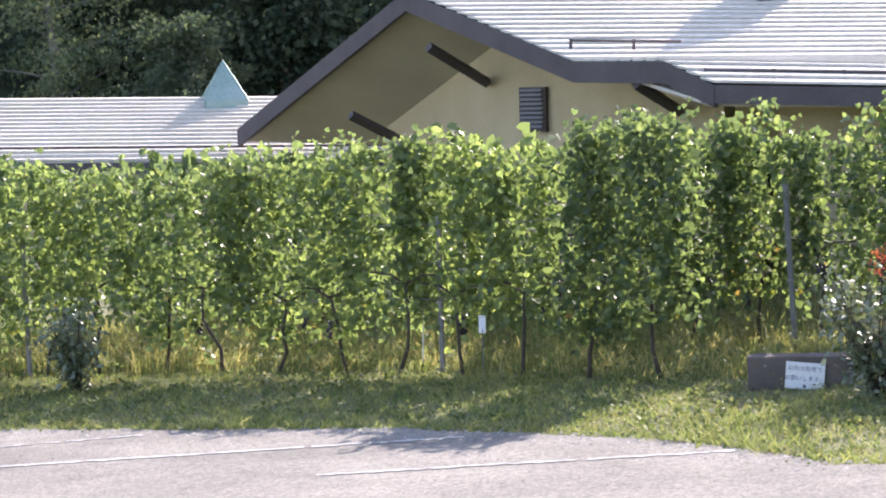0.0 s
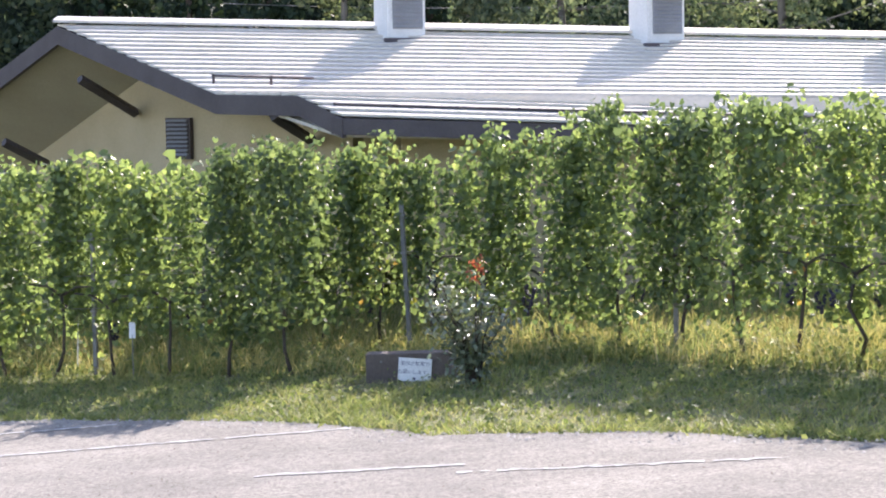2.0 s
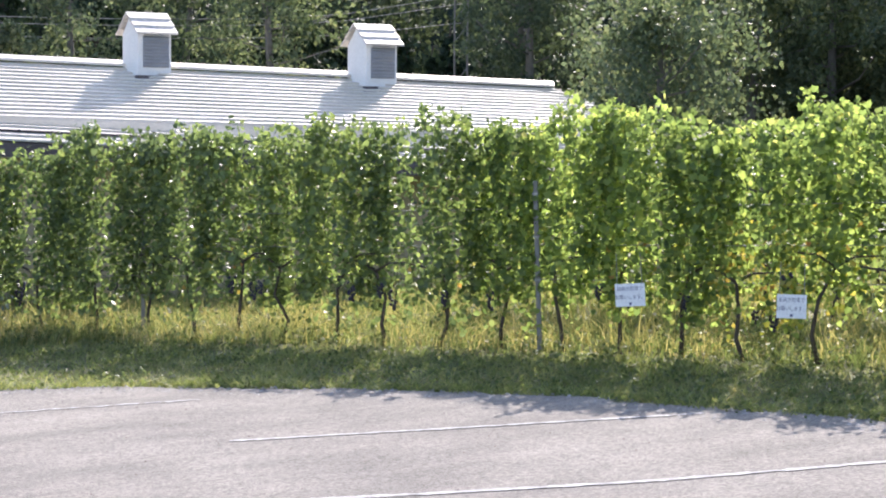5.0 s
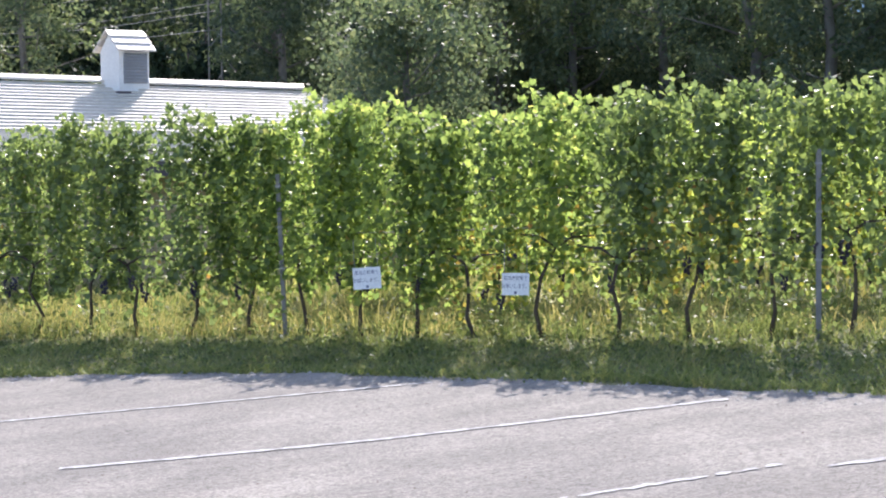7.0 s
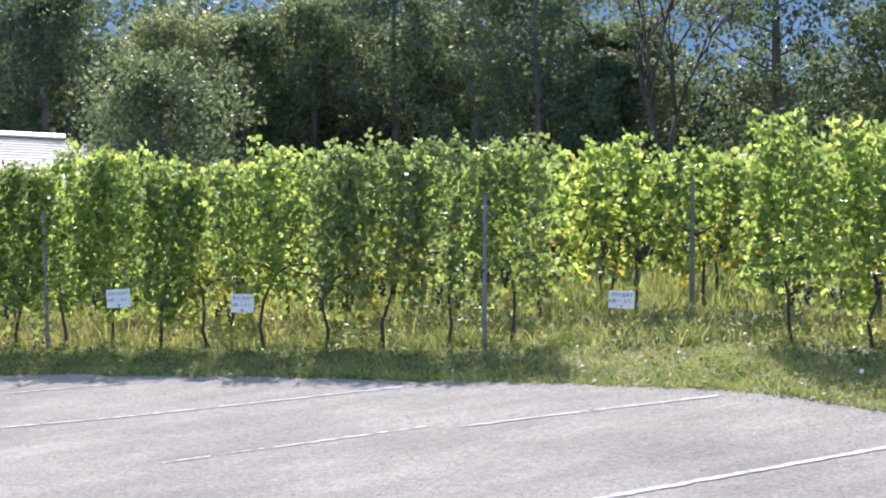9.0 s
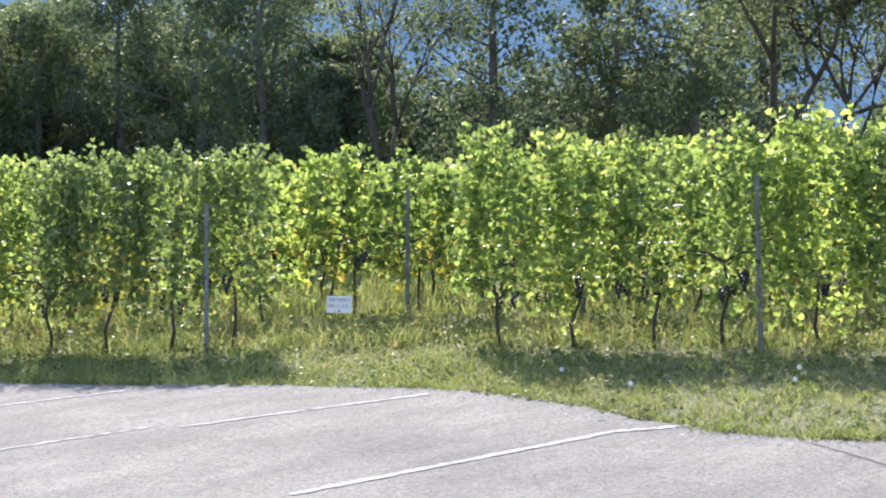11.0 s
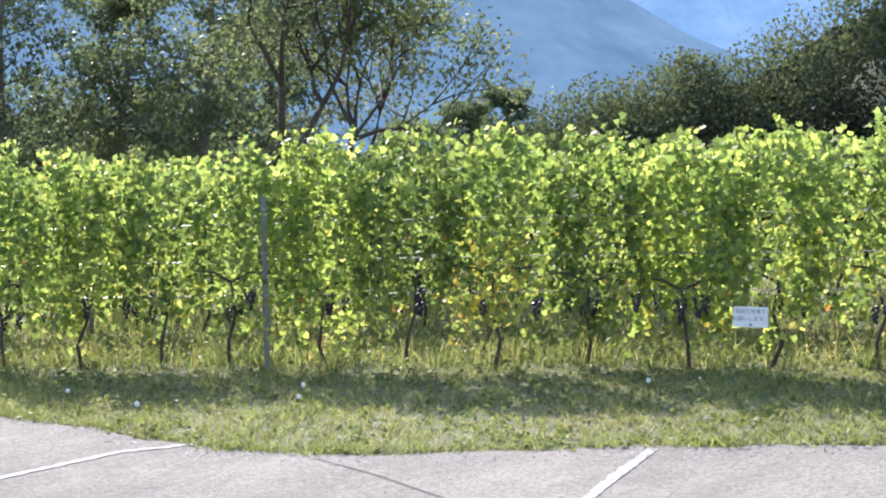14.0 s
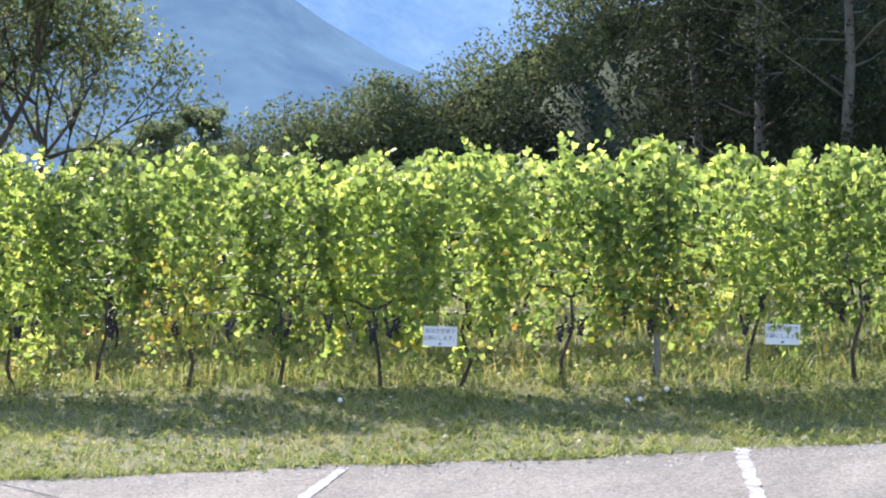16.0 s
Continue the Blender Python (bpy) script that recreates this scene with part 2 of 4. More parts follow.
def frames(n, r, facing=None, spread=1.0):
    """n random frames (side, along, normal); facing pulls the normals towards one way."""
    nrm = r.normal(size=(n, 3)) * spread
    if facing is not None:
        nrm += np.asarray(facing)
    nrm /= np.linalg.norm(nrm, axis=1)[:, None] + 1e-9
    down = r.normal(size=(n, 3)) * 0.6 + np.array([0, 0, -0.8])
    along = down - nrm * (down * nrm).sum(1)[:, None]
    along /= np.linalg.norm(along, axis=1)[:, None] + 1e-9
    return np.cross(along, nrm), along, nrm


# outline of a lobed leaf, folded along its midrib: base, two lobes, tip, two lobes
LOBED = np.array([(0, 0, 0), (-0.52, -0.12, 0.12), (-0.50, 0.52, 0.10), (0, 1.0, -0.05), (0.50, 0.52, 0.10), (0.52, -0.12, 0.12)])
SLIM = np.array([(0, 0, 0), (-0.26, 0.25, 0.06), (-0.22, 0.65, 0.06), (0, 1.0, -0.04), (0.22, 0.65, 0.06), (0.26, 0.25, 0.06)])
LEAF_LOOPS = np.array([0, 3, 2, 1, 0, 5, 4, 3])


def leaves(name, centres, sizes, r, mat, outline=LOBED, facing=None, spread=1.0):
    n = len(centres)
    side, along, nrm = frames(n, r, facing, spread)
    o = outline[None] * np.asarray(sizes)[:, None, None]
    v = centres[:, None] + o[..., :1] * side[:, None] + o[..., 1:2] * along[:, None] + o[..., 2:] * nrm[:, None]
    loops = (LEAF_LOOPS[None] + 6 * np.arange(n)[:, None]).ravel()
    return polys(name, v.reshape(-1, 3), loops, 4, mat)


def tree_leaves(name, centres, sizes, r, mat, facing=None):
    """Small pointed leaves of far trees, four corners each."""
    n = len(centres)
    side, along, nrm = frames(n, r, facing)
    o = np.array([(0, 0, 0), (-0.34, 0.45, 0.05), (0, 1.0, 0), (0.34, 0.45, 0.05)])[None] * np.asarray(sizes)[:, None, None]
    v = centres[:, None] + o[..., :1] * side[:, None] + o[..., 1:2] * along[:, None] + o[..., 2:] * nrm[:, None]
    return polys(name, v.reshape(-1, 3), np.arange(4 * n), 4, mat)


def blades(name, roots, heights, widths, r, mat, lean=0.3, short=False):
    """Grass: each blade a bent strip of two pieces."""
    n = len(roots)
    a = r.uniform(0, 2 * np.pi, n)
    s = np.stack([np.cos(a), np.sin(a), np.zeros(n)], 1) * np.asarray(widths)[:, None]
    b = r.normal(size=(n, 2)) * lean * np.asarray(heights)[:, None]
    mid = roots + np.stack([b[:, 0] * 0.3, b[:, 1] * 0.3, np.asarray(heights) * 0.55], 1)
    tip = roots + np.stack([b[:, 0], b[:, 1], np.asarray(heights)], 1)
    if short:
        v = np.stack([roots - s, roots + s, tip + s * 0.2, tip - s * 0.2], 1)
        return polys(name, v.reshape(-1, 3), np.arange(4 * n), 4, mat)
    v = np.stack([roots - s, roots + s, mid + s * 0.7, mid - s * 0.7, tip + s * 0.12, tip - s * 0.12], 1)
    loops = (np.array([0, 1, 2, 3, 3, 2, 4, 5])[None] + 6 * np.arange(n)[:, None]).ravel()
    return polys(name, v.reshape(-1, 3), loops, 4, mat)


def along_line(pts, s):
    """The point at s metres along a bent line, and its direction."""
    p = np.asarray(pts, dtype=float)
    d = np.linalg.norm(np.diff(p, axis=0), axis=1)
    c = np.concatenate([[0], np.cumsum(d)])
    x, y = np.interp(s, c, p[:, 0]), np.interp(s, c, p[:, 1])
    k = min(max(int(np.searchsorted(c, s)) - 1, 0), len(d) - 1)
    return np.array([x, y]), (p[k + 1] - p[k]) / d[k]


def length_of(pts):
    return float(np.linalg.norm(np.diff(np.asarray(pts, dtype=float), axis=0), axis=1).sum())


# ---- ground and car park ----
xs = np.concatenate([[-2500, -900, -300, -120, -60, -35], np.arange(-22, 40, 1.0), [45, 60, 90, 150, 350, 900, 2500]])
ys = np.concatenate([[-2500, -900, -300, -100, -40, -20], np.arange(-12, 48, 1.0), [55, 75, 120, 250, 600, 1200, 2500]])
gv = [(x, y, float(gz(x, y))) for y in ys for x in xs]
gf = [(j * len(xs) + i, j * len(xs) + i + 1, (j + 1) * len(xs) + i + 1, (j + 1) * len(xs) + i) for j in range(len(ys) - 1) for i in range(len(xs) - 1)]
tagged(new("ground", mesh("ground", gv, gf, EARTH, True)), "earth with dry stubble under the grass", "ground", kind="structure")

EDGE = [(-30, 38), (-12, 31.2), (-6.9, 29.3), (-5.1, 28.7), (-3.0, 28.0), (-1.5, 27.2), (-0.45, 26.4), (0.45, 25.35), (2.0, 24.6), (4.0, 22.9), (5.9, 20.7), (6.3, 19.7), (7.3, 18.0), (7.9, 16.5), (8.7, 15.0), (9.2, 13.6), (9.4, 12.6), (9.3, 11.2), (9.0, 9.7), (9.1, 8.6), (9.8, 7.5), (10.5, 6.3), (11.7, 4.1), (12.8, 2.4), (15.5, -2.0), (22, -12), (40, -40)]


def road_mesh():
    n = int(length_of(EDGE) / 0.35)
    L = length_of(EDGE)
    vs, fs, cols = [], [], 30
    for i in range(n + 1):
        (x, y), d = along_line(EDGE, L * i / n)
        wob = 0.06 * math.sin(i * 1.7) + 0.05 * math.sin(i * 0.63 + 1) + 0.04 * math.sin(i * 3.1)
        for k in range(cols):
            q = (k / (cols - 1)) ** 1.6 * 60
            px, py = x - 0.83 * (q - wob), y - 0.55 * (q - wob)
            vs.append((px, py, float(gz(px, py)) + 0.012))
    for i in range(n):
        for k in range(cols - 1):
            a = i * cols + k
            fs.append((a, a + 1, a + cols + 1, a + cols))
    return mesh("road", vs, fs, ASPHALT, True)


road = tagged(new("road", road_mesh()), "pale worn asphalt of the car park", "car park", kind="structure")


def strip(name, pts, width, mat, label, worn=0.0, lift=0.018, seed=1):
    """A painted line or a crack, lying on the asphalt."""
    r = np.random.default_rng(seed)
    L = length_of(pts)
    n = max(int(L / 0.06), 2)
    vs, fs = [], []
    for i in range(n + 1):
        p, d = along_line(pts, L * i / n)
        s = np.array([-d[1], d[0]]) * width / 2
        for k in (-1, 1):
            q = p + s * k * (1 + r.normal() * (0.12 + worn))
            vs.append((q[0], q[1], float(gz(q[0], q[1])) + lift))
    for i in range(n):
        if r.random() > worn * 0.12:
            fs.append((2 * i, 2 * i + 1, 2 * i + 3, 2 * i + 2))
    ob = part(name, mesh(name, vs, fs, mat), road, label)
    return ob


LINES = [
    ([(-6.6, 28.3), (-5.3, 28.45)], 0.05, 0.5), ([(-6.24, 27.33), (-2.32, 27.33)], 0.07, 0.2),
    ([(-3.34, 26.1), (-0.19, 25.98)], 0.06, 0.35), ([(-1.0, 24.1), (0.6, 23.8)], 0.06, 0.3), ([(0.5, 23.5), (2.87, 22.9)], 0.05, 0.6),
    ([(2.6, 20.45), (4.04, 19.95), (6.33, 19.16)], 0.062, 0.12), ([(2.6, 17.8), (3.3, 17.52), (4.82, 16.95), (7.56, 16.28)], 0.068, 0.12),
    ([(4.07, 14.32), (6.45, 13.99)], 0.05, 0.6), ([(6.62, 13.72), (7.6, 13.5), (9.05, 13.12)], 0.075, 0.15), ([(5.5, 10.48), (5.81, 10.45), (8.57, 10.15), (9.1, 9.8)], 0.09, 0.1),
    ([(8.5, 5.7), (9.47, 5.95), (10.49, 6.18)], 0.1, 0.06), ([(9.6, 2.4), (10.64, 2.81), (12.23, 3.43)], 0.11, 0.1),
]
for i, (pts, w, worn) in enumerate(LINES):
    strip("painted_line", pts, w, PAINT, "worn white painted bay line", worn, seed=i)
strip("crack", [(9.05, 8.47), (8.75, 7.6), (8.44, 6.92), (8.17, 6.32), (7.6, 5.2)], 0.025, CRACK, "dark crack in the asphalt", 0.1, 0.016)

# ---- winery building ----
AP = np.array([-3.75, 36.577])
RIDGE_DIR, SLOPE_DIR = np.array([0.9661, -0.2585]), np.array([-0.2585, -0.9661])
GABLE_DIR, GABLE_OUT = np.array([-0.695, 0.719]), np.array([-0.719, -0.695])
RIDGE_Z, ROOF_L, FALL = 2.97, 14.3, 0.041


def on_roof(u, w, lift=0.0):
    """A point of the slope that faces the car park: u along the ridge, w down the slope."""
    x, y = AP + RIDGE_DIR * u + SLOPE_DIR * w
    return (x, y, RIDGE_Z - FALL * u - 0.411 * w + lift)


def on_gable(s, z, off=0.0):
    x, y = AP + GABLE_DIR * s + GABLE_OUT * off
    return (x, y, z)


def slab(name, pts, mat, thick, up=True):
    """A flat piece with thickness, from its upper corners."""
    n = len(pts)
    vs = [tuple(p) for p in pts] + [(p[0], p[1], p[2] - thick) for p in pts]
    fs = [tuple(range(n)), tuple(reversed(range(n, 2 * n)))] + [(i, i + n, (i + 1) % n + n, (i + 1) % n) for i in range(n)]
    me = mesh(name, vs, fs, mat)
    bm = bmesh.new()
    bm.from_mesh(me)
    bmesh.ops.recalc_face_normals(bm, faces=bm.faces)
    bm.to_mesh(me)
    bm.free()
    return me


def prism(name, pts, mat, way):
    """A flat polygon pushed along a vector."""
    n = len(pts)
    w = Vector(way)
    vs = [Vector(p) for p in pts] + [Vector(p) + w for p in pts]
    fs = [tuple(range(n)), tuple(reversed(range(n, 2 * n)))] + [(i, i + n, (i + 1) % n + n, (i + 1) % n) for i in range(n)]
    me = mesh(name, vs, fs, mat)
    bm = bmesh.new()
    bm.from_mesh(me)
    bmesh.ops.recalc_face_normals(bm, faces=bm.faces)
    bm.to_mesh(me)
    bm.free()
    return me


# the buildings are scaled about the camera's place: deeper, yet unchanged in its view
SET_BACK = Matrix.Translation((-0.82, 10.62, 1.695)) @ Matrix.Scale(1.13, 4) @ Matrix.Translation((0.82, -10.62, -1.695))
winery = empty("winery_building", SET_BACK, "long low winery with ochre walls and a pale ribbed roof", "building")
OUT3 = (GABLE_OUT[0], GABLE_OUT[1], 0)
# rake: apex, first knee, level piece, last drop
RAKE = [(0.0, 2.97), (-3.2, 1.95), (-4.67, 1.92), (-5.43, 1.65)]


def rake_u(w):
    """Where the verge cuts the slope, w metres below the ridge."""
    return 4.66 * w / 2.8


def verge(f, lift=0.0):
    """The left end of a course, on the gable's bent rake."""
    s = -5.43 * f
    return on_gable(s, float(np.interp(-s, [-q[0] for q in RAKE], [q[1] for q in RAKE])) + lift, 0.03)


part("roof", slab("roof", [on_roof(0.3, 0, -0.3), on_roof(rake_u(2.75), 2.75, -0.2), on_roof(17.4, 2.75, -0.06), on_roof(ROOF_L, 0, -0.06)], ROOF, 0.04), winery, "pale grey metal roof in courses, glaring in the sun")
back = [on_roof(0, 0), on_roof(ROOF_L, 0)]


def on_back(u, w, lift=0.0):
    """A point of the slope that faces away, steeper than the front one."""
    x, y = AP + RIDGE_DIR * u - SLOPE_DIR * w
    return (x, y, RIDGE_Z - FALL * u - 0.911 * w + lift)


part("back_roof", slab("back_roof", [back[0], back[1], on_back(ROOF_L + 0.5, 2.13), on_back(-3.53, 2.13)], ROOF, 0.08), winery)
part("hip_roof", slab("hip_roof", [back[1], on_roof(17.3, 2.8), on_back(ROOF_L + 0.5, 2.13)], ROOF, 0.1), winery)
NC = 26
for i in range(NC):
    w0, w1 = 2.8 * i / NC, 2.8 * (i + 1) / NC
    end0, end1 = ROOF_L + 3.0 * w0 / 2.8, ROOF_L + 3.0 * w1 / 2.8
    q = [verge(w0 / 2.8, 0.012), verge(w1 / 2.8, 0.045), on_roof(end1, w1, 0.045), on_roof(end0, w0, 0.012)]
    part("roof_course", slab("roof_course", q, ROOF, 0.028), winery)
part("ridge_cap", prism("ridge_cap", [on_roof(-0.05, -0.1, 0.05), on_roof(-0.05, 0.1, 0.07), on_roof(ROOF_L, 0.1, 0.07), on_roof(ROOF_L, -0.1, 0.05)], ROOF, (0, 0, 0.035)), winery)
# snow rail and the short rail above it
for (u0, u1, w) in ((4.5, 17.0, 2.62), (2.75, 4.05, 1.85)):
    v, f = tube([on_roof(u0, w, 0.1), on_roof((u0 + u1) / 2, w, 0.1), on_roof(u1, w, 0.1)], [0.016] * 3, 6)
    rail = part("snow_rail", mesh("snow_rail", v, f, FASCIA), winery, "dark snow rail")
    for k in range(int((u1 - u0) / 0.75) + 1):
        a = on_roof(u0 + 0.75 * k, w, 0.0)
        part("bracket", mesh("bracket", *tube([a, (a[0], a[1], a[2] + 0.12)], [0.02, 0.02], 5), FASCIA), rail)


def fascia(pts, depth_, name="fascia"):
    p = [on_gable(s, z, 0.04) for s, z in pts] + [on_gable(s, z - depth_, 0.04) for s, z in reversed(pts)]
    return part(name, prism(name, p, FASCIA, tuple(-0.07 * c for c in OUT3)), winery, "dark brown fascia board")


fascia([(0, 2.95), (4.17, 1.17)], 0.25)
fascia([(0, 2.95), (-3.2, 1.96)], 0.25)
fascia([(-3.2, 1.96), (-4.67, 1.92)], 0.25)
fascia([(-4.67, 1.92), (-5.43, 1.64)], 0.24)
# eave board along the car park side
ea, eb = on_roof(4.5, 2.82, 0.02), on_roof(17.5, 2.82, 0.02)
part("eave_board", prism("eave_board", [ea, eb, (eb[0], eb[1], eb[2] - 0.2), (ea[0], ea[1], ea[2] - 0.2)], FASCIA, (0.02, 0.07, 0)), winery)
# soffit of the deep gable overhang, and the gable wall set back under it
part("soffit", prism("soffit", [on_back(0.02, 0.0, -0.16), on_back(3.0, 0.0, -0.16), on_back(-0.3, 2.11, -0.2), on_back(-3.5, 2.11, -0.2)], SOFFIT, (0, 0, 0.04)), winery, "tan boarded soffit in shade")
part("soffit", prism("soffit", [on_gable(0, 2.72), on_gable(-3.2, 1.74), on_gable(-3.2, 1.74, -1.3), on_gable(0, 2.72, -1.3)], SOFFIT, (0, 0, 0.04)), winery, "tan boarded soffit in shade")
part("wall", prism("wall", [on_gable(0, 2.75, -1.0), on_gable(1.9, 1.86, -1.0), on_gable(1.9, -1.6, -1.0), on_gable(-4.6, -1.6, -1.0), on_gable(-4.6, 1.66, -1.0), on_gable(-3.2, 1.72, -1.0)], STUCCO, tuple(-0.2 * c for c in OUT3)), winery, "ochre stucco gable wall")
wa, wb = on_roof(5.2, 2.1), on_roof(16.0, 2.1)
part("wall", prism("wall", [(wa[0], wa[1], 1.75), (wb[0], wb[1], 1.5), (wb[0], wb[1], -1.4), (wa[0], wa[1], -1.4)], STUCCO, (0.05, 0.2, 0)), winery, "ochre stucco side wall under the eave")
# louvred vent
VS, VE, VT, VB = -1.08, -1.58, 1.67, 1.1
vent = part("gable_vent", prism("gable_vent", [on_gable(VS, VT, -0.94), on_gable(VE, VT, -0.94), on_gable(VE, VB, -0.94), on_gable(VS, VB, -0.94)], FASCIA, tuple(-0.1 * c for c in OUT3)), winery, "dark framed louvred vent")
for k in range(9):
    z = VB + 0.05 + k * 0.058
    part("slat", prism("slat", [on_gable(VS - 0.04, z, -0.90), on_gable(VE + 0.04, z, -0.90), on_gable(VE + 0.04, z + 0.034, -0.93), on_gable(VS - 0.04, z + 0.034, -0.93)], LOUVRE, tuple(-0.02 * c for c in OUT3)), vent)
# struts from wall to overhang
for (s0, z0, s1, z1) in ((-0.42, 2.22, -0.45, 1.74), (1.34, 1.36, 1.25, 0.9), (-4.2, 1.68, -3.95, 1.34)):
    a, b = on_gable(s0, z0, 0.0), on_gable(s1, z1, -0.95)
    part("strut", mesh("strut", *tube([a, b], [0.07, 0.07], 4), FASCIA), winery, "dark timber strut")

# the house is stretched in depth along the camera's rays to fit its view
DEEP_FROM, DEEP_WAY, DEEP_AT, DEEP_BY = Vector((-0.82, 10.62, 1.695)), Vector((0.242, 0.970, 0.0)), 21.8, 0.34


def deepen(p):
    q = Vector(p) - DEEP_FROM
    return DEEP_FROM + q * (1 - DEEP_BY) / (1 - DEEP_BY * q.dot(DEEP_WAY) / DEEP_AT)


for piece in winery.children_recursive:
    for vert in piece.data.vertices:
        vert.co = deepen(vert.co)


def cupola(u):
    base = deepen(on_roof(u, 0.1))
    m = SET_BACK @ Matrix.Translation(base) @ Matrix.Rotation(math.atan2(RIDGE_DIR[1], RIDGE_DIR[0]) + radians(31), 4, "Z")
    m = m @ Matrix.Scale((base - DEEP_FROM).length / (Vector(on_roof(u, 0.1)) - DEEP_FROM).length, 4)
    c = empty("roof_cupola", m, "white roof vent turret with louvred sides and small gabled roof", "cupola", "cupolas on the ridge")
    b, h, t = 0.265, 0.56, 0.31
    v = [(-b, -b, -0.2), (b, -b, -0.2), (b, b, -0.2), (-b, b, -0.2), (-b, -b, h), (b, -b, h), (b, b, h), (-b, b, h), (-b, 0, h + t - 0.03), (b, 0, h + t - 0.03)]
    f = [(0, 3, 2, 1), (0, 1, 5, 4), (2, 3, 7, 6), (1, 2, 6, 9, 5), (3, 0, 4, 8, 7), (4, 5, 9, 8), (7, 8, 9, 6)]
    part("turret", mesh("turret", v, f, WHITE), c)
    part("louvre_frame", box_mesh("louvre_frame", LOUVRE, -b * 0.72, b * 0.86, -b - 0.012, -b + 0.01, 0.06, h - 0.04), c)
    for k in range(10):
        z = 0.09 + k * 0.05
        part("slat", slab("slat", [(-b * 0.7, -b - 0.035, z), (b * 0.84, -b - 0.035, z), (b * 0.84, -b - 0.005, z + 0.03), (-b * 0.7, -b - 0.005, z + 0.03)], LOUVRE, 0.008), c)
    for sgn in (-1, 1):
        for k in range(3):
            y0, y1 = sgn * (b + 0.1) * k / 3, sgn * (b + 0.1) * (k + 1) / 3
            z0, z1 = h + t - t * k / 3 * 1.05, h + t - t * (k + 1) / 3 * 1.05
            part("roof_course", slab("roof_course", [(-b - 0.07, y0, z0 + 0.01), (b + 0.07, y0, z0 + 0.01), (b + 0.07, y1, z1 + 0.03), (-b - 0.07, y1, z1 + 0.03)], ROOF, 0.03), c)
    part("flashing", box_mesh("flashing", FASCIA, -b - 0.05, b + 0.05, -b - 0.09, -b + 0.02, -0.16, -0.06), c)
    return c


for u in (4.8, 8.2, 11.55):
    cupola(u)

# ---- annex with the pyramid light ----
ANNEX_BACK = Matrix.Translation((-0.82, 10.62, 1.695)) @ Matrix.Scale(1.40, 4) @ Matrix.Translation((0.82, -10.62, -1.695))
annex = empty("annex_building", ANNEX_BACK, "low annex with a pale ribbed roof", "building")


def on_annex(u, w, lift=0.0):
    return (-5.3 - 12 * u * 0.995, 38.9 - 12 * u * 0.1 - w * 0.95, 1.62 + 0.08 * u * 3 - 0.40 * w + lift)


part("roof", slab("roof", [on_annex(-0.1, 0), on_annex(1, 0), on_annex(1, 2.1), on_annex(-0.1, 2.1)], ROOF, 0.1), annex, "pale grey metal roof in courses")
part("back_roof", slab("back_roof", [on_annex(-0.1, 0), on_annex(-0.1, -2.2, -1.6), on_annex(1, -2.2, -1.6), on_annex(1, 0)], ROOF, 0.1), annex)
for i in range(16):
    w0, w1 = 2.1 * i / 16, 2.1 * (i + 1) / 16
    part("roof_course", slab("roof_course", [on_annex(-0.1, w0, 0.012), on_annex(1, w0, 0.012), on_annex(1, w1, 0.045), on_annex(-0.1, w1, 0.045)], ROOF, 0.028), annex)
q = [on_annex(-0.1, 2.12, 0.0), on_annex(1, 2.12, 0.0)]
part("eave_board", prism("eave_board", [q[0], q[1], (q[1][0], q[1][1], q[1][2] - 0.16), (q[0][0], q[0][1], q[0][2] - 0.16)], FASCIA, (0, 0.07, 0)), annex)
q = [on_annex(-0.1, 1.6), on_annex(1, 1.6)]
part("wall", prism("wall", [(q[0][0], q[0][1], 0.95), (q[1][0], q[1][1], 1.15), (q[1][0], q[1][1], -1.9), (q[0][0], q[0][1], -1.9)], STUCCO, (0, 0.2, 0)), annex)
v, f = tube([on_annex(-0.1, 1.85, 0.09), on_annex(0.45, 1.85, 0.09), on_annex(1, 1.85, 0.09)], [0.016] * 3, 6)
part("snow_rail", mesh("snow_rail", v, f, FASCIA), annex)
pc = on_annex(0.115, 0.12)
pyr = empty("roof_light", ANNEX_BACK @ Matrix.Translation(pc) @ pose(0, 0, 0, 0, 0, 20), "small green copper pyramid on the annex ridge", "roof light")
hb = 0.30
part("pyramid", mesh("pyramid", [(-hb, -hb, -0.12), (hb, -hb, -0.12), (hb, hb, -0.12), (-hb, hb, -0.12), (-hb, -hb, 0), (hb, -hb, 0), (hb, hb, 0), (-hb, hb, 0), (0, 0, 0.56)], [(0, 3, 2, 1), (0, 1, 5, 4), (1, 2, 6, 5), (2, 3, 7, 6), (3, 0, 4, 7), (4, 5, 8), (5, 6, 8), (6, 7, 8), (7, 4, 8)], COPPER), pyr)
for sx, sy in ((-1, -1), (1, -1), (1, 1), (-1, 1)):
    part("hip_bar", mesh("hip_bar", *tube([(sx * hb, sy * hb, 0.0), (0, 0, 0.57)], [0.018, 0.012], 5), COPPER), pyr)

# ---- vineyard ----
ROW_A = [(-13, 34.6), (-7.8, 33.0), (-3.76, 31.75), (-0.35, 29.75)]
ROW_B = [(-1.35, 33.1), (0.3, 32.1), (3.4, 29.5), (4.9, 27.0), (6.9, 24.0), (8.1, 21.6), (9.25, 19.7), (10.5, 17.9)]
ROW_C = [(11.7, 15.7), (12.7, 12.6), (13.5, 10.3), (14.2, 8.0), (14.95, 5.2), (15.9, 3.0), (17.2, 0.3), (18.5, -2.2)]
AWAY = np.array([0.86, 0.51])


def beside(row, d, start=0):
    return [tuple(np.array(p) + AWAY * d) for p in row[start:]]


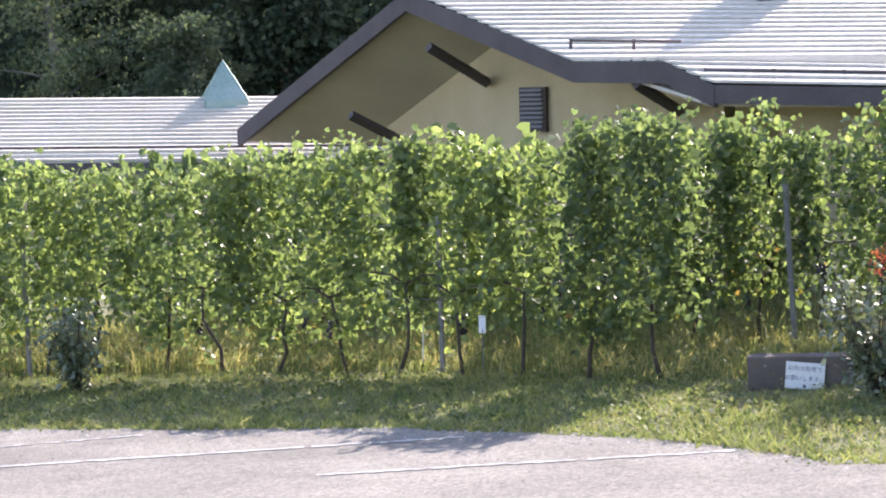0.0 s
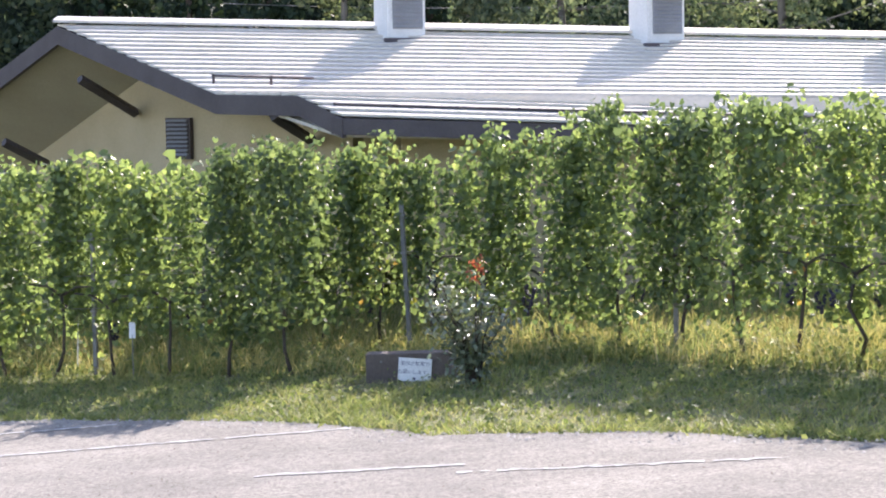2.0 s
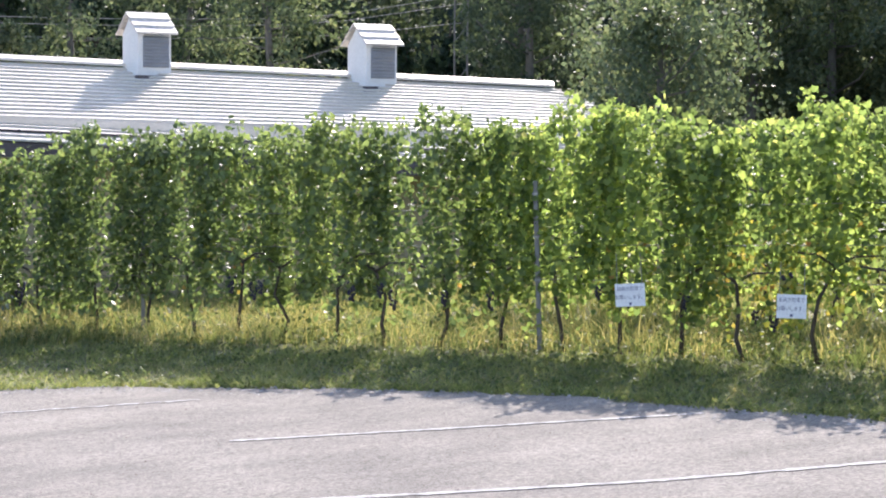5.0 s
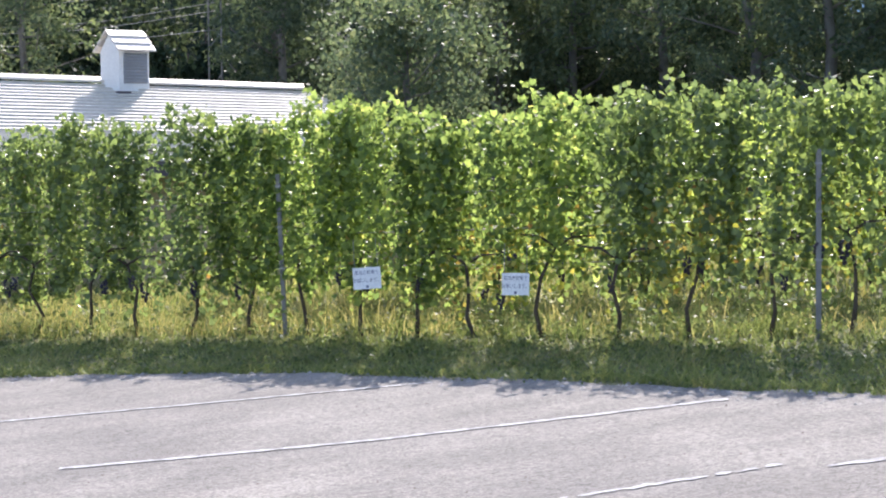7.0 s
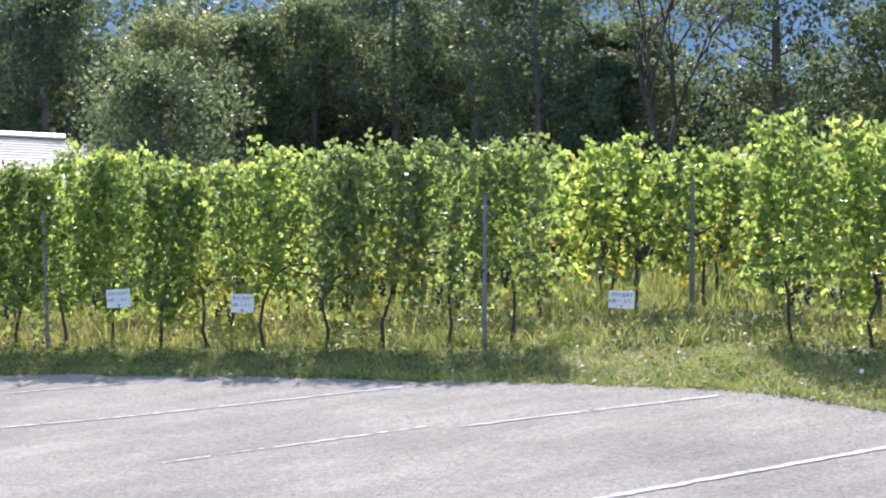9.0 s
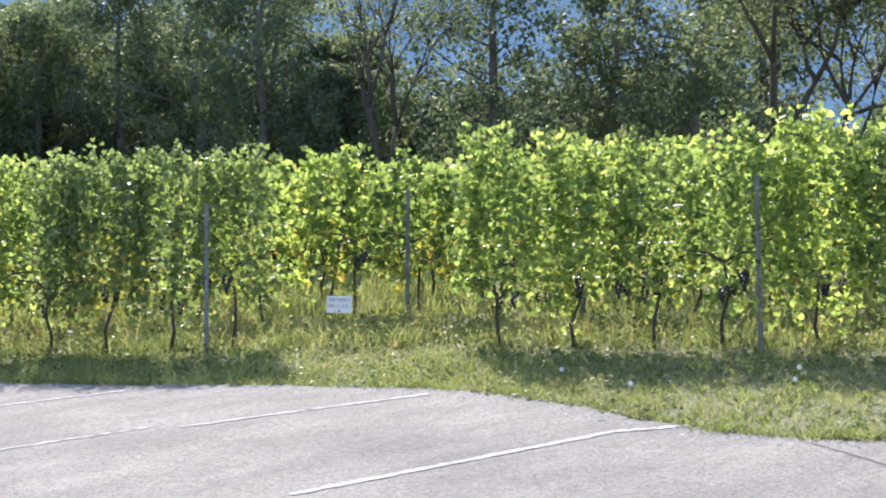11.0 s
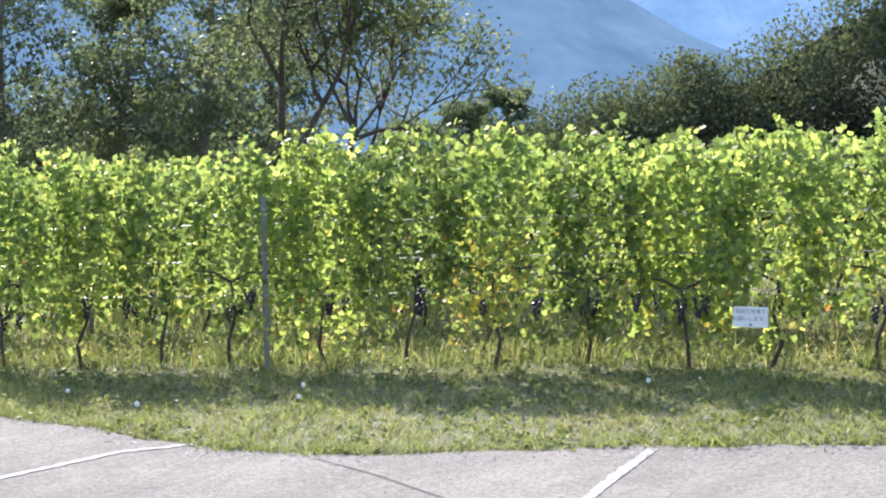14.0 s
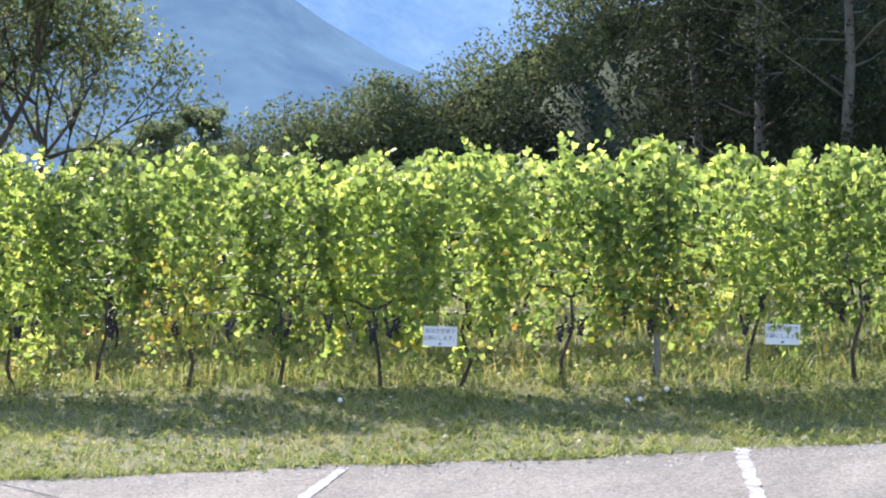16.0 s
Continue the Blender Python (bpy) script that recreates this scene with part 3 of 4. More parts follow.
def plant_mesh(r, high, low, width, n, mat_size, direction, hump=0.1):
    """Leaves of one vine on its wires: a ragged upright sheet with shoots above and below."""
    shoots = max(int(width * 24), 12)
    su = r.uniform(-0.56, 0.56, shoots) * width
    top = high + 0.04 - hump * (2 * su / width) ** 2 + r.normal(size=shoots) * 0.09
    bot = low - 0.06 + 0.13 * np.sin(su * 7 + r.uniform(0, 6)) + r.normal(size=shoots) * 0.10
    sd = r.normal(size=shoots) * 0.12 + r.normal() * 0.10
    drift = r.normal(size=shoots) * 0.10
    share = r.uniform(0.6, 1.4, shoots)
    k = r.choice(shoots, n, p=share / share.sum())
    v = r.beta(1.1, 1.0, n)
    u = su[k] + drift[k] * (v - 0.3) + r.normal(size=n) * 0.075
    z = bot[k] + (top - bot)[k] * v
    d = sd[k] * (1.1 - 0.4 * v) + r.normal(size=n) * 0.08
    extra = []
    for k in range(r.integers(4, 9)):
        su = r.uniform(-0.5, 0.5) * width
        up = r.random() < 0.42
        m = r.integers(10, 24)
        t = np.linspace(0, 1, m)
        zz = (high - 0.1 + t * r.uniform(0.12, 0.34)) if up else (low + 0.1 - t * r.uniform(0.15, 0.55))
        extra.append(np.stack([su + t * r.normal() * 0.15 + r.normal(size=m) * 0.05, r.normal(size=m) * 0.05 + r.normal() * 0.12, zz], 1))
    p = np.concatenate([np.stack([u, d, z], 1)] + extra)
    across = np.array([-direction[1], direction[0]])
    out = np.empty_like(p)
    out[:, :2] = p[:, :1] * direction + p[:, 1:2] * across
    out[:, 2] = p[:, 2]
    size = r.uniform(0.6, 1.3, len(p)) * mat_size
    out_way = np.zeros_like(p)
    out_way[:, :2] = np.sign(p[:, 1:2]) * across * 0.75
    out_way[:, 2] = 0.35
    return out, size, out_way


def cluster_mesh(r):
    bm = bmesh.new()
    for k in range(16):
        t = k / 15
        w = 0.045 * (1 - t * 0.75)
        a = r.uniform(0, 6.28)
        bmesh.ops.create_icosphere(bm, subdivisions=1, radius=0.019, matrix=Matrix.Translation((w * math.cos(a), w * math.sin(a), -0.17 * t)))
    for v in bm.verts:
        v.co += Vector((r.normal(), r.normal(), r.normal())) * 0.002
    bmesh.ops.remove_doubles(bm, verts=bm.verts, dist=0.009)
    me = bpy.data.meshes.new("fruit")
    bm.to_mesh(me)
    bm.free()
    me.materials.append(GRAPE)
    return me


CLUSTERS = [cluster_mesh(np.random.default_rng(50 + i)) for i in range(3)]


ONE_LEAF = {m: [leaves("leaf", np.zeros((1, 3)), [0.052 + 0.008 * k], np.random.default_rng(60 + k), m) for k in range(6)] for m in (VINE, VINE_DEEP)}


def vine(p, direction, seed, high, low, density, yellow=0.0, width=0.8, trunk=True, leaf=0.060, fruit=2, group="vines of the front row", hump=0.1, mat=None):
    r = np.random.default_rng(seed)
    z = float(gz(*p))
    ob = empty("grapevine", Matrix.Translation((p[0], p[1], z)), "trellised grapevine in full leaf on its wires", "grapevine", group)
    pts, size, way = plant_mesh(r, high, low, width, int(density * width * (high - low) * r.uniform(0.8, 1.15)), leaf, direction, hump)
    pick = r.random(len(pts)) < np.clip(yellow * (1.6 - (pts[:, 2] - low) / (high - low) * 2.6), 0, 0.8)
    tagged(part("foliage", leaves("foliage", pts[~pick], size[~pick], r, mat or VINE, LOBED, way[~pick], 0.75), ob), kind="stuff")
    if pick.sum() > 3:
        tagged(part("yellow_foliage", leaves("yellow_foliage", pts[pick], size[pick] * 0.9, r, VINE_YELLOW, LOBED, way[pick], 0.75), ob, "yellowing leaves"), kind="stuff")
    if group != "vines of the third row" and group != "vines of the fourth row":
        # the leaves that stand out in front of the canopy, one by one
        across = np.array([-direction[1], direction[0]])
        if across @ np.array([0.83, 0.55]) > 0:
            across = -across
        for k in range(34):
            q = direction * r.uniform(-0.5, 0.5) * width + across * r.uniform(0.2, 0.42)
            lf = part("leaf", ONE_LEAF[mat or VINE][int(r.integers(6))], ob)
            lf.matrix_basis = Matrix.Translation((q[0], q[1], r.uniform(low + 0.2, high - 0.12))) @ Euler((r.uniform(-0.7, 0.7), r.uniform(-0.7, 0.7), r.uniform(0, 6.28))).to_matrix().to_4x4()
    if trunk:
        lean = r.normal(size=2) * 0.07
        k = r.normal(size=(4, 2)) * 0.04
        path = [(k[i][0] + lean[0] * i / 3, k[i][1] + lean[1] * i / 3, -0.05 + i * (low + 0.3) / 3) for i in range(4)]
        part("trunk", mesh("trunk", *tube(path, [0.027, 0.021, 0.018, 0.015], 6), BARK, True), ob)
        e = path[-1]
        for sg in (-1, 1):
            q = [e, (e[0] + sg * direction[0] * 0.2, e[1] + sg * direction[1] * 0.2, e[2] + 0.1), (e[0] + sg * direction[0] * 0.45, e[1] + sg * direction[1] * 0.45, e[2] + 0.12)]
            part("cordon", mesh("cordon", *tube(q, [0.018, 0.014, 0.009], 5), BARK, True), ob)
    for k in range(fruit):
        c = part("fruit", CLUSTERS[int(r.integers(3))], ob, "dark ripe grapes")
        c.location = (direction[0] * r.uniform(-0.4, 0.4) + r.normal() * 0.08, direction[1] * r.uniform(-0.4, 0.4) + r.normal() * 0.08, low + r.uniform(-0.02, 0.22))
        s = r.uniform(0.8, 1.25)
        c.scale = (s, s, s)
    return ob


def high_at(x, y):
    """Height of the canopy along the rows."""
    base = np.interp(y, [-2, 3, 5.5, 8, 19, 21.5, 23.5, 25, 29.9, 30.6, 31.2, 31.8, 33], [2.2, 2.25, 2.36, 2.44, 2.44, 2.46, 2.58, 2.66, 2.58, 2.46, 2.42, 2.44, 2.36])
    return float(base) - 0.12 + 0.05 * math.sin(x * 1.9 + y * 0.7) + 0.04 * math.sin(x * 4.3 + 1)


def vine_row(row, spacing, seed, density, low, yellow, group, trunk=True, fruit=2, leaf=0.060, tall=0.0, hump=0.1, deep=lambda p: False):
    L = length_of(row)
    n = int(L / spacing)
    for i in range(n):
        p, d = along_line(row, (i + 0.5) * L / n)
        r = random.Random(seed * 1000 + i)
        vine(p, d, seed * 1000 + i, high_at(*p) + tall + r.uniform(-0.12, 0.12), low + r.uniform(-0.1, 0.12), density, yellow(p) * r.choice((0.15, 0.25, 0.25, 0.5, 1.5)), spacing, trunk, leaf, fruit, group, hump, VINE_DEEP if deep(p) else VINE)


vine_row(ROW_A, 0.72, 1, 1550, 0.62, lambda p: 0.02, "vines of the first row", fruit=1, deep=lambda p: True)
vine_row(ROW_B, 0.80, 2, 1450, 0.63, lambda p: 0.03 if p[1] > 23 else 0.22, "vines of the second row", tall=0.03, deep=lambda p: p[1] > 25 or p[1] < 20.6 or int(p[1] * 3) % 4 == 0)
vine_row(ROW_C, 0.92, 3, 1080, 0.62, lambda p: 0.2, "vines of the second row", fruit=5, hump=0.36, tall=-0.04, leaf=0.062)
vine_row(beside(ROW_A, 4.2, 0)[:3], 1.0, 8, 300, 0.7, lambda p: 0.05, "vines of the second row", fruit=0, leaf=0.12, deep=lambda p: True)
vine_row(beside(ROW_B, 3.2, 3), 0.95, 4, 560, 0.75, lambda p: 0.2, "vines of the third row", fruit=3, leaf=0.078, tall=-0.2)
vine_row([(12.9, 19.9), (13.6, 18.5)] + beside(ROW_C, 3.0, 0), 0.95, 5, 560, 0.75, lambda p: 0.2, "vines of the third row", fruit=4, leaf=0.078, hump=0.2, tall=-0.25)
vine_row(beside(ROW_B, 6.3, 4), 1.1, 6, 230, 0.72, lambda p: 0.2, "vines of the fourth row", fruit=0, leaf=0.12, tall=-0.35)
vine_row([(15.4, 21.4), (16.2, 20.0)] + beside(ROW_C, 6.0, 0), 1.1, 7, 230, 0.72, lambda p: 0.2, "vines of the fourth row", fruit=0, leaf=0.12, tall=-0.35)


def post(x, y, high, lean=0.0, thick=0.026):
    z = float(gz(x, y))
    ob = empty("trellis_post", pose(x, y, z, 0, lean, -30), "weathered grey trellis post", "post", "trellis posts")
    part("shaft", box_mesh("shaft", STEEL, -thick, thick, -thick * 0.8, thick * 0.8, -0.1, high, 0.008), ob)
    for k in range(3):
        part("wire_clip", box_mesh("wire_clip", WIRE, -thick - 0.008, thick + 0.008, -thick * 0.8 - 0.008, thick * 0.8 + 0.008, high * (0.42 + 0.25 * k), high * (0.42 + 0.25 * k) + 0.02), ob)
    return ob


for x, y, h, lean in ((-7.77, 32.95, 1.75, -1), (-2.88, 31.3, 1.75, 0), (0.70, 31.35, 1.72, -3), (3.44, 29.6, 1.75, 0), (6.75, 23.95, 1.85, -2), (9.93, 18.3, 1.8, 0), (12.75, 12.1, 1.85, -2), (15.0, 5.15, 1.85, 0), (17.3, 0.2, 1.85, 0), (13.3, 18.6, 1.75, 0), (14.2, 16.2, 1.75, 0)):
    post(x, y, h, lean)


def row_wires(row, group):
    for h in (0.78, 1.15, 1.55):
        L = length_of(row)
        pts = []
        for i in range(int(L / 1.0) + 1):
            p, d = along_line(row, min(i * 1.0, L))
            pts.append((p[0], p[1], float(gz(*p)) + h))
        ob = new("trellis_wire", mesh("trellis_wire", *tube(pts, [0.006] * len(pts), 4), WIRE))
        tagged(ob, "thin steel trellis wire along the vines", "wire", group)


for row in (ROW_A, ROW_B, ROW_C, beside(ROW_C, 3.0, 0)):
    row_wires(row, "trellis wires")

# ---- grass ----
def scatter(poly_a, poly_b, n, r):
    """Points between two bent lines."""
    t = r.uniform(0, 1, n)
    k = r.uniform(0, 1, n)
    ends = []
    for line in (poly_a, poly_b):
        q = np.asarray(line, dtype=float)
        c = np.concatenate([[0], np.cumsum(np.linalg.norm(np.diff(q, axis=0), axis=1))])
        ends.append(np.stack([np.interp(t * c[-1], c, q[:, 0]), np.interp(t * c[-1], c, q[:, 1])], 1))
    out = np.zeros((n, 3))
    out[:, :2] = ends[0] + (ends[1] - ends[0]) * k[:, None]
    out[:, 2] = gz(out[:, 0], out[:, 1])
    return out, t, k


def grass(name, a, b, n, seed, mat, h0, h1, w, label, lean=0.3, keep=None):
    r = np.random.default_rng(seed)
    p, t, k = scatter(a, b, n, r)
    if keep:
        p = p[r.random(n) < np.interp(t, (0.0, 0.45, 0.6, 1.0), keep)]
        n = len(p)
    # tufts: draw the blades together round random roots and let each tuft have its own height
    tuft = r.integers(0, max(n // 14, 1), n)
    root = p[r.integers(0, n, max(n // 14, 1))]
    near = r.random(n) < 0.6
    p[near, :2] = root[tuft[near], :2] + r.normal(size=(near.sum(), 2)) * 0.05
    p[:, 2] = gz(p[:, 0], p[:, 1])
    wave = np.sin(p[:, 0] * 2.1 + seed) * np.sin(p[:, 1] * 1.7 + 2 * seed) + 0.6 * np.sin(p[:, 0] * 0.9 - p[:, 1] * 1.3 + seed)
    clump = np.where(near, r.uniform(0.6, 1.3, max(n // 14, 1))[tuft], 0.8) * (1 + 0.28 * wave)
    h = r.uniform(h0, h1, n) * clump
    ob = new(name, blades(name, p, h, r.uniform(0.6, 1.3, n) * w, r, mat, lean, h1 < 0.2))
    return tagged(ob, label, "grass", kind="stuff")


E1 = [p for p in EDGE if -13 < p[0] < 16]
V1 = [(-13, 34.6), (-7.8, 33.0), (-3.76, 31.75), (-0.35, 29.75), (2.5, 29.0), (4.9, 26.4), (6.9, 23.6), (8.1, 21.3), (9.25, 19.4), (10.5, 17.4), (11.7, 15.2), (12.7, 12.2), (13.5, 9.9), (14.2, 7.6), (14.95, 4.8), (15.9, 2.7), (17.2, 0.0)]
V2 = [tuple(np.array(p) + AWAY * 2.6) for p in V1]
V4 = [tuple(np.array(p) + AWAY * 18) for p in V1]
V3 = [tuple(np.array(p) + AWAY * 7.5) for p in V1]
grass("verge_grass", E1, V1, 92000, 11, GRASS, 0.02, 0.085, 0.0062, "green verge along the car park", 0.8)
grass("verge_hay", E1, V1, 44000, 12, HAY, 0.02, 0.08, 0.0055, "dry blades in the verge", 1.0)
grass("edge_grass", E1, [tuple(np.array(p) + AWAY * 0.25) for p in E1], 11000, 17, GRASS, 0.03, 0.11, 0.0062, "ragged grass hanging over the asphalt edge", 1.2)
grass("row_grass", V1, V2, 44000, 13, GRASS, 0.07, 0.25, 0.0075, "tall grass under the vines", 0.6)
grass("row_hay", V1, V2, 34000, 14, HAY, 0.10, 0.36, 0.006, "tall dry grass under the vines", 0.45, (1.0, 0.8, 0.25, 0.14))
grass("far_grass", V2, V3, 20000, 15, HAY, 0.12, 0.42, 0.010, "tall dry grass between the rows", 0.45, (1.0, 0.85, 0.3, 0.18))
grass("far_green", V2, V3, 24000, 16, GRASS, 0.10, 0.34, 0.010, "green grass between the rows", 0.5)
grass("meadow_grass", V3, V4, 20000, 18, GRASS, 0.15, 0.42, 0.022, "rough meadow grass beyond the vineyard", 0.5)


def weeds(name, a, b, tufts, per, seed, mat, h, label):
    """Broad-leaved weeds in tufts."""
    r = np.random.default_rng(seed)
    p, t, k = scatter(a, b, tufts, r)
    c = np.repeat(p, per, 0)
    rad = np.repeat(r.uniform(0.04, 0.16, tufts), per)
    n = len(c)
    c[:, 0] += r.normal(size=n) * rad
    c[:, 1] += r.normal(size=n) * rad
    c[:, 2] += np.abs(r.normal(size=n)) * np.repeat(r.uniform(0.3, 1.0, tufts), per) * h + 0.01
    ob = new(name, tree_leaves(name, c, r.uniform(0.5, 1.3, n) * 0.055, r, mat, (0, 0, 1.0)))
    return tagged(ob, label, "weeds", kind="stuff")


weeds("verge_weeds", E1, V1, 2200, 14, 21, GRASS, 0.06, "low broad-leaved weeds in the verge")
weeds("row_weeds", V1, V2, 2600, 16, 22, GRASS, 0.16, "leafy weeds under the vines")
weeds("dry_weeds", V1, V2, 700, 14, 23, HAY, 0.20, "seeding dry weeds under the vines")

# ---- trees and distance ----
def tree(name, x, y, height, spread, seed, mat, label, trunk_r=0.16, n=12000, leaf=0.125, bare=0.15, group="", base=None, squash=0.75, clumps=60, bark=None):
    """Trunk, limbs that fork, and leaf clumps at their ends."""
    r = np.random.default_rng(seed)
    height *= 1.17
    z = float(gz(x, y)) if base is None else base
    ob = empty(name, Matrix.Translation((x, y, z)), label, "tree", group)
    limbs, tips = [], []
    lean = r.normal(size=2) * 0.03 * height
    spine = [(0, 0, -0.1)] + [(lean[0] * t + r.normal() * 0.02 * height * t, lean[1] * t + r.normal() * 0.02 * height * t, height * t) for t in (0.2, 0.42, 0.64, 0.86)]
    part("trunk", mesh("trunk", *tube(spine, [trunk_r * k for k in (1.15, 0.9, 0.7, 0.45, 0.12)], 7), bark or BARK_GREY, True), ob)
    for k in range(clumps):
        t = bare + (0.97 - bare) * (k + r.random()) / clumps
        i = min(int(t / 0.22), 3)
        a = np.array(spine[i + 1]) * 0.5 + np.array(spine[i]) * 0.5
        a = np.array([np.interp(t * height, [s[2] for s in spine], [s[c] for s in spine]) for c in range(3)])
        ang = k * 2.4 + r.normal() * 0.4
        prof = math.sin(math.pi * min(max((t - bare) / (1.02 - bare), 0.06), 1) ** 0.8) ** 0.6
        reach = spread * prof * r.uniform(0.45, 1.05)
        b = a + np.array([math.cos(ang) * reach, math.sin(ang) * reach, reach * r.uniform(0.15, 0.6)])
        mid = (a + b) / 2 + r.normal(size=3) * 0.06 * reach + np.array([0, 0, -0.05 * reach])
        if k % 2 == 0:
            limbs.append(tube([tuple(a), tuple(mid), tuple(b)], [trunk_r * 0.34 * (1.1 - t), trunk_r * 0.22 * (1.1 - t), 0.012], 5))
        tips.append((b, reach))
        if r.random() < 0.6:
            tips.append((mid, reach * 0.8))
    part("branchwork", mesh("branchwork", *joined(*limbs), bark or BARK_GREY, True), ob)
    per = n // len(tips)
    cs, ss = [], []
    for b, reach in tips:
        rad = spread * r.uniform(0.18, 0.40)
        c = r.normal(size=(per, 3))
        c /= np.linalg.norm(c, axis=1)[:, None]
        c *= (r.uniform(0, 1, per) ** 0.45)[:, None] * rad
        c[:, 2] *= squash
        cs.append(b + c)
        ss.append(r.uniform(0.6, 1.2, per) * leaf)
    tagged(part("crown", tree_leaves("crown", np.concatenate(cs), np.concatenate(ss), r, mat, (0, 0, 0.5)), ob), kind="stuff")
    return ob


def conifer(x, y, height, spread, seed, group=""):
    r = np.random.default_rng(seed)
    ob = empty("conifer_tree", Matrix.Translation((x, y, float(gz(x, y)))), "dark green conifer in shade", "tree", group)
    part("trunk", mesh("trunk", *tube([(0, 0, -0.1), (0, 0, height * 0.5), (0, 0, height)], [0.16, 0.1, 0.02], 6), BARK, True), ob)
    cs, ss = [], []
    tiers = int(height / 0.42)
    for k in range(tiers):
        t = k / tiers
        rad = spread * (1 - t) ** 0.8 + 0.08
        for j in range(12):
            a = r.uniform(0, 6.28)
            ln = rad * r.uniform(0.6, 1.1)
            m = 14
            s = r.uniform(0.1, 1, m)
            cs.append(np.stack([np.cos(a) * ln * s, np.sin(a) * ln * s, height * (0.1 + 0.9 * t) - 0.35 * ln * s + r.normal(size=m) * 0.05], 1) + r.normal(size=(m, 3)) * 0.05)
            ss.append(r.uniform(0.12, 0.26, m))
    tagged(part("crown", tree_leaves("crown", np.concatenate(cs), np.concatenate(ss), r, NEEDLE), ob), kind="stuff")
    return ob



PALE, MID, DARK, DEEP = TREE_PALE, TREE_MID, TREE_DARK, TREE_SHADE
BROAD = [
    (-11.8, 47.3, 6.2, 1.5, MID), (-8.6, 45.4, 3.7, 1.1, MID),
    (0.7, 50.2, 6.8, 0.9, PALE), (3.1, 47.7, 4.9, 0.7, PALE), (5.1, 48.4, 6.6, 1.5, MID), (7.9, 51.0, 7.2, 1.6, MID), (9.4, 47.7, 6.8, 2.0, MID),
    (14.1, 36.5, 4.3, 2.1, MID), (14.6, 45.3, 6.6, 1.7, DARK), (21.7, 44.2, 6.2, 2.1, MID), (23.6, 41.0, 6.0, 2.0, MID),
    (16.7, 42.1, 5.8, 1.9, PALE), (19.0, 42.6, 5.9, 1.6, MID), (20.7, 42.0, 6.5, 1.9, MID), (21.8, 40.1, 7.0, 1.7, MID), (22.3, 37.5, 7.7, 1.8, MID), (24.3, 37.4, 7.4, 1.7, PALE),
    (22.1, 31.6, 4.2, 1.0, MID), (25.8, 30.5, 7.4, 2.0, MID), (15.5, 47.8, 7.4, 1.7, DARK), (21.8, 34.2, 7.2, 1.7, MID), (23.6, 33.2, 5.0, 1.6, MID),
    (27.2, 28.4, 6.0, 1.6, PALE), (26.8, 25.9, 6.8, 1.9, PALE), (30.9, 27.3, 5.6, 1.7, MID),
    (46.5, 31.1, 5.4, 1.1, PALE), (43.1, 30.3, 4.6, 1.0, MID), (37.8, 28.7, 3.7, 1.1, MID),
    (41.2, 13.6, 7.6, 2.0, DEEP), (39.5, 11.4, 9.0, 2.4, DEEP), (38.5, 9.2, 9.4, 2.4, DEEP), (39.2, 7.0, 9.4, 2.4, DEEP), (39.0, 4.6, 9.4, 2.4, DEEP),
]
for k, (x, y, h, sp, mat) in enumerate(BROAD):
    if x < -4:
        x, y, h, sp = -0.8 + (x + 0.8) * 1.22, 10.6 + (y - 10.6) * 1.22, h * 1.22, sp * 1.22
    tone = {PALE: "pale green", MID: "mid green", DARK: "dark green", DEEP: "deep shaded green"}[mat]
    tree("broadleaf_tree", x, y, h, sp, 500 + k, mat, f"{tone} leafy broadleaf tree behind the vineyard", group="broadleaf trees behind the vineyard")

CONIFERS = [(-12.5, 52, 8.5, 1.5), (-10.2, 55, 9, 1.7), (-8, 51, 8.2, 1.5), (-6.2, 54, 9, 1.6), (-4.4, 50.5, 8.2, 1.5), (-2.7, 53, 8.6, 1.5), (-0.9, 51.6, 8, 1.4), (1.2, 54, 8.4, 1.5), (2.7, 52.9, 8, 1.4), (4.2, 55, 8.6, 1.5), (6.4, 54, 8.4, 1.5), (11.4, 53, 8.0, 1.5),
            (14.0, 51.9, 5.1, 0.7), (15.0, 52.8, 4.7, 0.7), (15.8, 53.7, 5.3, 0.8), (15.9, 50.6, 4.8, 0.7), (17.5, 52.4, 5.3, 0.8), (17.9, 50.3, 5.0, 0.8), (18.8, 51.4, 5.6, 0.9), (16.4, 48.6, 4.5, 0.7), (18.3, 46.5, 6.2, 1.1)]
for k, (x, y, h, sp) in enumerate(CONIFERS):
    if x < -4:
        x, y, h, sp = -0.8 + (x + 0.8) * 1.22, 10.6 + (y - 10.6) * 1.22, h * 1.22, sp * 1.22
    conifer(x, y, h, sp, 300 + k, "dark conifers behind the winery")


